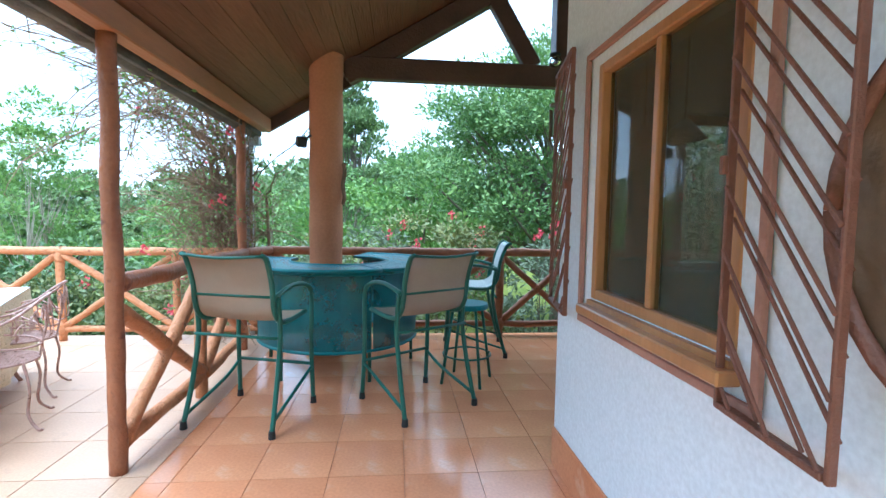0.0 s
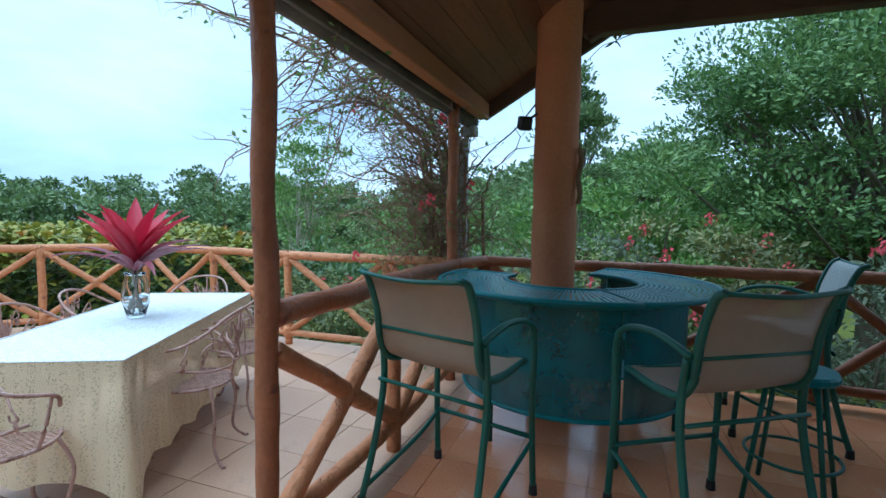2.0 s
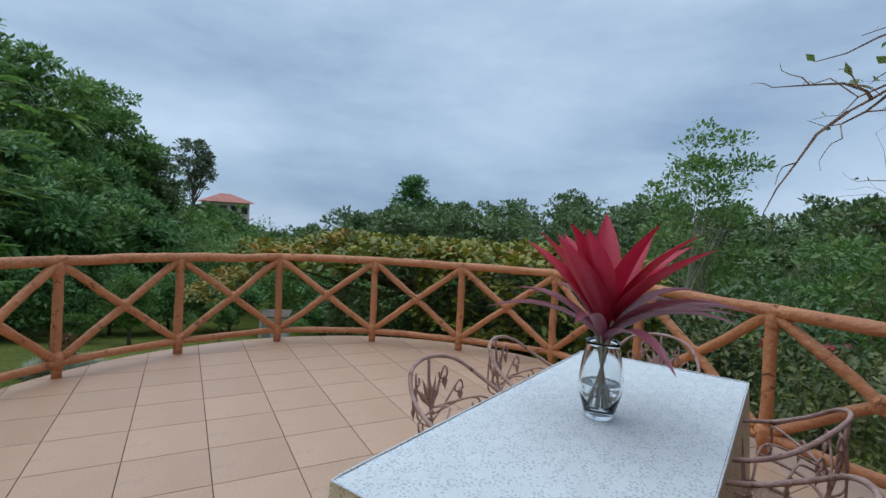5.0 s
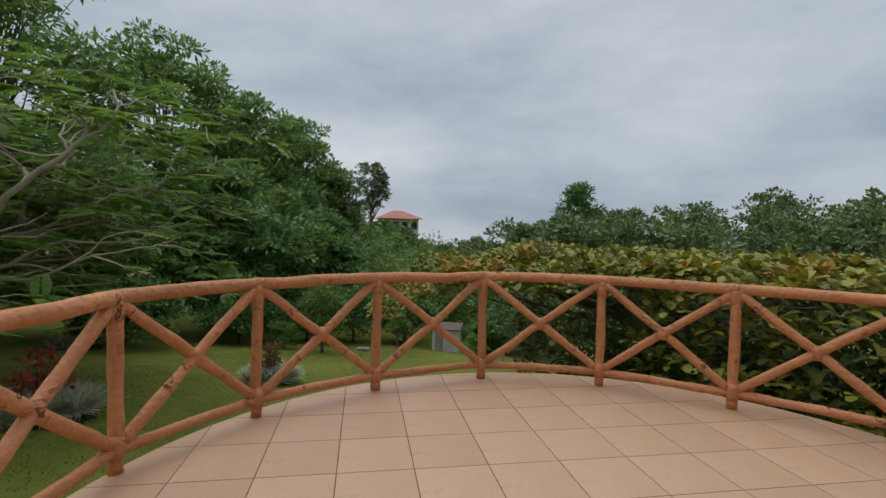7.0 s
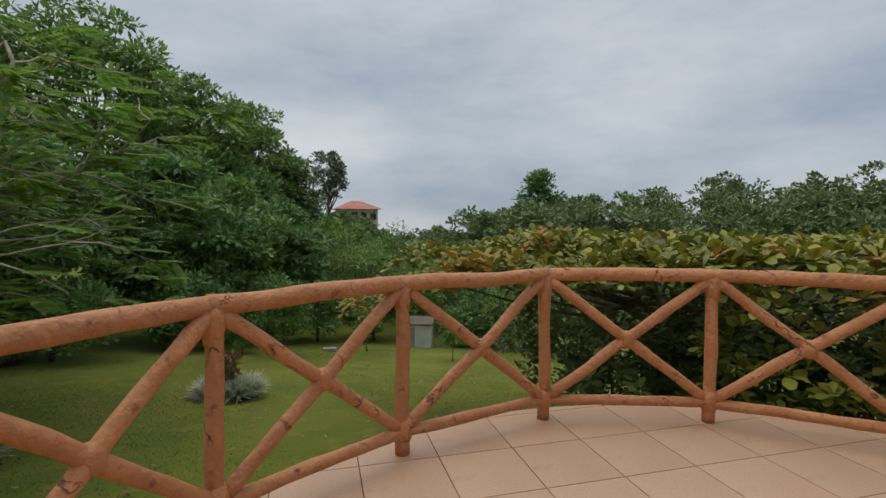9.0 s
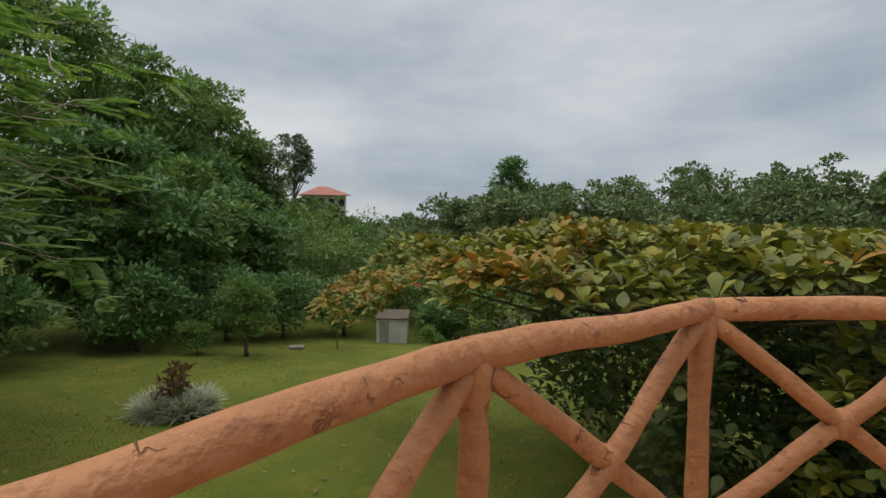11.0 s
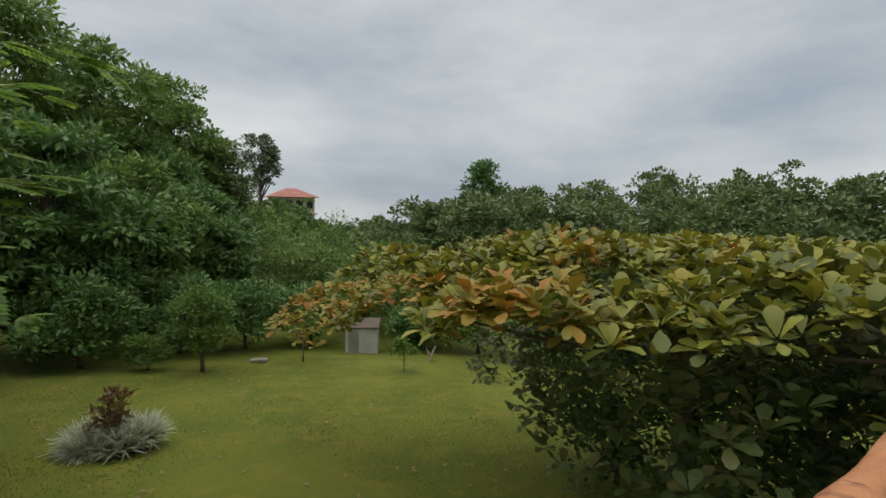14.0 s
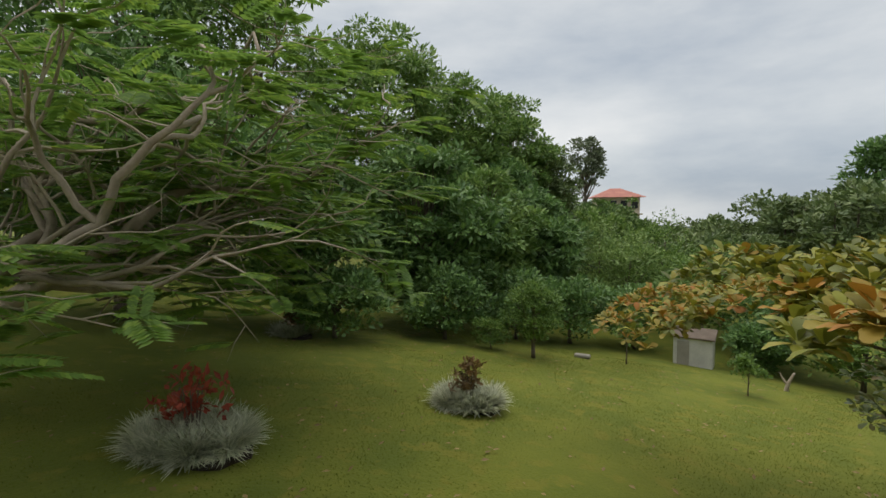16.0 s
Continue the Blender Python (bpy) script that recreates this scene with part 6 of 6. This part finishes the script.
# ---- shed, stone and stump ----
def shed():
    x, y = -29.0, 0.97
    z = ground_z(x, y) - 0.12
    s = thing("shed", Matrix.Translation((x, y, z)) @ Matrix.Rotation(radians(-6), 4, "Z"), "small weathered grey block shed under the trees", "shed")
    part("wall", Geo().box((0, 0, 0.65), (1.2, 1.45, 1.5), None, 0.02), M_SHED, s)
    part("roof", Geo().box((0, 0, 1.45), (1.4, 1.6, 0.07), Euler((0, radians(6), 0)).to_matrix(), 0.02), M_RUST, s)
    part("door", Geo().box((0.615, -0.35, 0.62), (0.03, 0.45, 1.2), None, 0.006), M_CONC, s)


shed()
zz = ground_z(-25.65, -2.95)
solid("stone", Geo().box((0, 0, 0.06), (0.25, 0.6, 0.14), None, 0.03), M_CONC, Matrix.Translation((-25.65, -2.95, zz)), "pale flat stone lying on the lawn", "stone")
st = thing("stump", Matrix.Translation((-26.2, 3.75, ground_z(-26.2, 3.75))), "pale bare forked stump on the lawn", "stump")
part("stem", Geo().tube(curve([(0, 0, 0), (0.03, 0.05, 0.3), (0, 0.2, 0.65)]), [0.08 - 0.004 * i for i in range(13)], 7, 0.2), M_PALEBARK, st, smooth=True)
part("fork", Geo().tube(curve([(0.02, 0.04, 0.2), (0.0, -0.12, 0.42), (0, -0.2, 0.6)]), [0.05 - 0.003 * i for i in range(13)], 7, 0.2), M_PALEBARK, st, smooth=True)


# ---- flower beds ----
def bed(x, y, rx, ry, n, seed, red, top=None):
    rng = np.random.default_rng(seed)
    z = ground_z(x, y)
    b = thing("flower_bed", Matrix.Translation((x, y, z)) @ Matrix.Rotation(radians(15), 4, "Z"), "planted bed of silver-striped grassy leaves and red foliage with soil edge", "flower bed", "flower beds on the lawn")
    g = Geo()
    k = 26
    ring = [(rx * math.cos(2 * math.pi * i / k) * (1 + 0.06 * math.sin(i * 2.1)), ry * math.sin(2 * math.pi * i / k) * (1 + 0.06 * math.cos(i * 1.7))) for i in range(k)]
    g.prism(ring, -0.25, 0.02)
    part("soil", g, M_SOIL, b)
    tuft = rng.uniform(-1, 1, (n, 2))
    tuft = tuft[(tuft ** 2).sum(1) < 1] * np.array([rx * 0.94, ry * 0.94])
    per = 60
    c = np.repeat(tuft, per, axis=0)
    m = len(c)
    az = rng.uniform(0, 6.28, m)
    el = rng.uniform(0.25, 1.35, m)
    al = np.stack([np.cos(az) * np.cos(el), np.sin(az) * np.cos(el), np.sin(el)], 1)
    fc = np.stack([-np.cos(az) * np.sin(el), -np.sin(az) * np.sin(el), np.cos(el)], 1)
    pos = np.concatenate([c, np.full((m, 1), 0.08)], 1)
    ln = rng.uniform(0.30, 0.55, m)
    part("striped_leaves", leaves("striped_leaves", pos, al, fc, ln, np.full(m, 0.028), L_LILY, "blade"), L_LILY, b)
    q = 30
    cp = np.repeat(np.stack([rng.normal(0, rx * 0.22, q), rng.normal(0, ry * 0.22, q), rng.uniform(0.45, red, q)], 1), 8, axis=0) + rng.normal(size=(q * 8, 3)) * 0.05
    w = len(cp)
    part("red_foliage", leaves("red_foliage", cp, unit(rng, w) + np.array([0, 0, 0.4]), unit(rng, w) + np.array([0, 0, 1.0]), rng.uniform(0.10, 0.2, w), rng.uniform(0.05, 0.09, w), top or L_RUSTY), top or L_RUSTY, b)
    for i in range(10):
        a = i * 0.63
        part("stem", Geo().tube([(0.04 * math.cos(a), 0.04 * math.sin(a), 0.05), (0.16 * math.cos(a), 0.16 * math.sin(a), red * 0.85)], 0.010, 5), M_BARK, b)


bed(-16.0, -3.5, 0.50, 0.66, 100, 301, 0.95, L_BROWN)
bed(-11.0, -5.6, 0.66, 0.84, 160, 302, 1.1)
bed(-18.9, -11.6, 0.6, 0.7, 50, 303, 0.8, L_BROWN)


# ---- grass blades and fallen leaves ----
def grass():
    rng = np.random.default_rng(21)
    n = 90000
    x, y = rng.uniform(-27, -8.2, n), rng.uniform(-13, 6, n)
    z = np.array([ground_z(a, b) for a, b in zip(x, y)])
    pos = np.stack([x, y, z - 0.005], 1)
    al = unit(rng, n) * 0.7 + np.array([0, 0, 1.0])
    ln = rng.uniform(0.018, 0.040, n)
    root = thing("grass", Matrix(), "short mown grass blades on the lawn", "grass", kind="stuff")
    part("blades", leaves("blades", pos, al, unit(rng, n), ln, rng.uniform(0.006, 0.014, n), L_GRASS, "blade"), L_GRASS, root)
    m = 700
    x, y = rng.uniform(-26, -8.6, m), rng.uniform(-12, 5, m)
    pos = np.stack([x, y, [ground_z(a, b) + 0.05 for a, b in zip(x, y)]], 1)
    litter = thing("leaf_litter", Matrix(), "scattered dry fallen leaves on the lawn", "leaves", kind="stuff")
    ln = rng.uniform(0.06, 0.15, m)
    part("fallen_leaves", leaves("fallen_leaves", pos, unit(rng, m) * np.array([1, 1, 0.15]), np.tile([0.0, 0.0, 1.0], (m, 1)) + unit(rng, m) * 0.2, ln, ln * 0.5, L_DRY), L_DRY, litter)


grass()

# ---- far house and woods ----
def villa(x, y, z, sx, sy, sz, turn, label):
    h = thing("villa", Matrix.Translation((x, y, z)) @ Matrix.Rotation(radians(turn), 4, "Z"), label, "house", "houses on the hill")
    part("wall", Geo().box((0, 0, sz / 2), (sx, sy, sz)), M_HOUSE, h)
    r = Geo()
    o = 0.9
    r.add([(-sx / 2 - o, -sy / 2 - o, sz), (sx / 2 + o, -sy / 2 - o, sz), (sx / 2 + o, sy / 2 + o, sz), (-sx / 2 - o, sy / 2 + o, sz), (0, -sy * 0.12, sz + 1.7), (0, sy * 0.12, sz + 1.7)],
          [(0, 3, 2, 1), (0, 1, 4), (1, 2, 5, 4), (2, 3, 5), (3, 0, 4, 5)])
    part("roof", r, M_PINKROOF, h, "red tiled hip roof")
    for k in range(4):
        y0 = -sy / 2 + sy * (k + 0.5) / 4
        w = part("window", Geo().box((sx / 2 + 0.03, y0, sz - 1.3), (0.08, sy / 6.5, 1.4)), M_DARKWIN, h)
        part("sill", Geo().box((sx / 2 + 0.08, y0, sz - 2.1), (0.18, sy / 5.6, 0.12)), M_HOUSE, w)
    for k in range(3):
        x0 = -sx / 2 + sx * (k + 0.5) / 3
        part("window", Geo().box((x0, sy / 2 + 0.03, sz - 1.3), (sx / 6, 0.08, 1.4)), M_DARKWIN, h)
    part("balcony", Geo().box((sx / 2 + 0.5, 0, sz - 3.0), (1.0, sy + 0.6, 0.25)), M_HOUSE, h)


villa(-100.0, -11.9, -2.3, 7.0, 7.2, 6.2, 18, "cream two-storey house with red tiled roof on the wooded hill")
tree("gum_tree", -86.0, -14.6, 15.6, 3.6, L_GREY, "tall airy gum tree beside the hill house", seed=181, clumps=46, per=60, leaf=0.6, base=0.45, trunk_r=0.3, z=-2.5, clump_r=0.24)


def woods(name, spots, material, label, seed, leaf=0.46, clumps=26, per=68):
    """A far wood: many crowns and trunks that nobody could count."""
    rng = np.random.default_rng(seed)
    C, R, tr = [], [], Geo()
    for x, y, h, r in spots:
        z0 = ground_z(x, y) - 0.5
        for k in range(clumps):
            p = unit(rng, 1)[0] * rng.uniform(0.45, 1.0)
            C.append((x + p[0] * r, y + p[1] * r, z0 + h * (0.50 + 0.46 * p[2])))
            R.append(r * rng.uniform(0.20, 0.36))
        tr.tube([(x, y, z0), (x + rng.normal() * 0.3, y, z0 + h * 0.8)], [0.22, 0.05], 5)
    pos, d = clumped(rng, np.array(C), np.array(R), per)
    along = d + unit(rng, len(d)) * 0.8
    face = d + unit(rng, len(d)) * 0.5 + np.array([0, 0, 0.7])
    ln = leaf * rng.uniform(0.6, 1.4, len(d))
    root = thing(name, Matrix(), label, "woods", kind="stuff")
    part("crowns", leaves("crowns", pos, along, face, ln, ln * 0.55, material), material, root)
    part("trunks", tr, M_BARK, root)


rng = np.random.default_rng(77)
spots = []
for k in range(175):
    a = radians(rng.uniform(-3, 92))  # to the right of straight ahead (west), round to the north
    d = rng.uniform(46, 92)
    x, y = -7 - d * math.cos(a), 1 + d * math.sin(a) * 1.0
    low = 0.45 if a < 0.10 else (0.75 if a < 0.2 else 1.0)
    spots.append((x, y, (rng.uniform(7.0, 10.2) + 0.03 * d) * low, rng.uniform(2.6, 4.2)))
woods("far_wood", spots, L_FAR, "dense green wood on the far slope", 78, 0.56, 26, 44)
spots = []
for k in range(44):
    y = rng.uniform(-26, 2)
    spots.append((-60 - rng.uniform(0, 36), y, 2.4 + 4.8 * min(max((-y - 1) / 9, 0), 1) + rng.uniform(-0.8, 0.8), rng.uniform(2.2, 3.6)))
woods("hill_wood", spots[:18], L_MID, "green wood below the hill house", 79, 0.5, 14)
woods("hill_wood", spots[18:], L_DOME, "dark green trees among the wood below the hill house", 83, 0.5, 14)
for k in range(22):
    x, y = rng.uniform(-64, -41), rng.uniform(-10, 7)
    tree("valley_tree", x, y, rng.uniform(2.2, 3.6), rng.uniform(2.0, 3.0), (L_DOME, L_MID, L_FAR)[k % 3], "low rounded green tree in the valley beyond the lawn", seed=210 + k, clumps=26, per=150, leaf=0.30, base=0.15, trunk_r=0.1, group="trees in the valley", clump_r=0.30)
spots = [(rng.uniform(-45, 30), rng.uniform(-60, -27), rng.uniform(11, 16), rng.uniform(3.5, 5)) for k in range(34)]
woods("dark_wood", spots, L_DARK, "dark wood beyond the lawn", 80, 0.55, 26, 40)
spots = [(rng.uniform(-30, 45), rng.uniform(34, 80), rng.uniform(7, 11), rng.uniform(3, 5)) for k in range(40)]
woods("north_wood", spots, L_MID, "green wood beyond the porch", 81)
tree("cypress_tree", -78.0, 19.4, 13.6, 3.6, L_DARK, "tall dark conifer standing above the far wood", seed=190, clumps=60, per=80, leaf=0.6, base=0.2, trunk_r=0.3, narrow=0.25, clump_r=0.36)
hill = Geo()
vs, fs = [], []
for i in range(61):
    a = radians(40 + 160 * i / 60)
    h = -24 + 10 * abs(noise.noise(Vector((i * 0.21, 2.0, 0)))) + 3 * noise.noise(Vector((i * 0.6, 5.0, 0)))
    c, s = math.cos(a + radians(90) - radians(90)), math.sin(a)
    vs += [(-900 * math.sin(a), 900 * math.cos(a), -60), (-900 * math.sin(a), 900 * math.cos(a), h), (-1100 * math.sin(a), 1100 * math.cos(a), h - 12)]
for i in range(60):
    fs += [(i * 3, i * 3 + 3, i * 3 + 4, i * 3 + 1), (i * 3 + 1, i * 3 + 4, i * 3 + 5, i * 3 + 2)]
hill.add(vs, fs)
# distance haze is painted into the hill colour as blue-green
M_HILL = mat("far_hill_haze_tint", (0.10, 0.14, 0.15), (0.14, 0.19, 0.19), 0.01, 0.95, 0.0, 0.1)
solid("backdrop", hill, M_HILL, Matrix(), "hills on the horizon, coloured blue-green to stand in for haze", "hills", kind="structure", smooth=True)


# ---- floor tiles ----
def tiles(parent, outline, v0, v1, u0, u1, size, material, gap, ox, oy):
    s = size - gap
    whole = Geo().prism([(-s / 2, -s / 2), (s / 2, -s / 2), (s / 2, s / 2), (-s / 2, s / 2)], -0.006, 0.0).mesh("tile", material)
    for i in range(int((v0 - ox) / size) - 1, int((v1 - ox) / size) + 2):
        for j in range(int((u0 - oy) / size) - 1, int((u1 - oy) / size) + 2):
            x, y = ox + (i + 0.5) * size, oy + (j + 0.5) * size
            sq = [(x - s / 2, y - s / 2), (x + s / 2, y - s / 2), (x + s / 2, y + s / 2), (x - s / 2, y + s / 2)]
            poly = clip(sq, outline)
            if len(poly) < 3:
                continue
            area = 0.5 * sum(poly[k - 1][0] * poly[k][1] - poly[k][0] * poly[k - 1][1] for k in range(len(poly)))
            if area < 0.004:
                continue
            if area > s * s * 0.999:
                t = part("tile", whole, material, parent, m=Matrix.Translation((x, y, 0)))
            else:
                t = part("tile", Geo().prism([(p[0] - x, p[1] - y) for p in poly], -0.006, 0.0), material, parent, m=Matrix.Translation((x, y, 0)))


tiles(floor_terrace, OUTLINE, -6.6, 0.0, -2.6, 3.0, 0.447, M_TILE, 0.006, -5.06, -0.16)
tiles(floor_porch, PORCH, 0.0, 3.72, -5.5, 3.0, 0.41, M_RED, 0.004, 2.19, 0.185)

# stones of the low wall
rng = np.random.default_rng(9)
for i in range(10):
    for j in range(3):
        y, z = 0.0 + i * 0.28 + (j % 2) * 0.12, 0.10 + j * 0.24
        k = 7
        poly = [((0.125 + 0.03 * rng.random()) * math.cos(2 * math.pi * q / k), (0.105 + 0.02 * rng.random()) * math.sin(2 * math.pi * q / k)) for q in range(k)]
        gg = Geo()
        vs = [(0.0, p, q) for p, q in poly] + [(-0.03, p * 0.93, q * 0.93) for p, q in poly]
        gg.add(vs, [tuple(range(k, 2 * k))[::-1]] + [(a, (a + 1) % k, k + (a + 1) % k, k + a) for a in range(k)])
        part("stone", gg, M_STONE, low_wall, m=Matrix.Translation((3.55, y, z)))
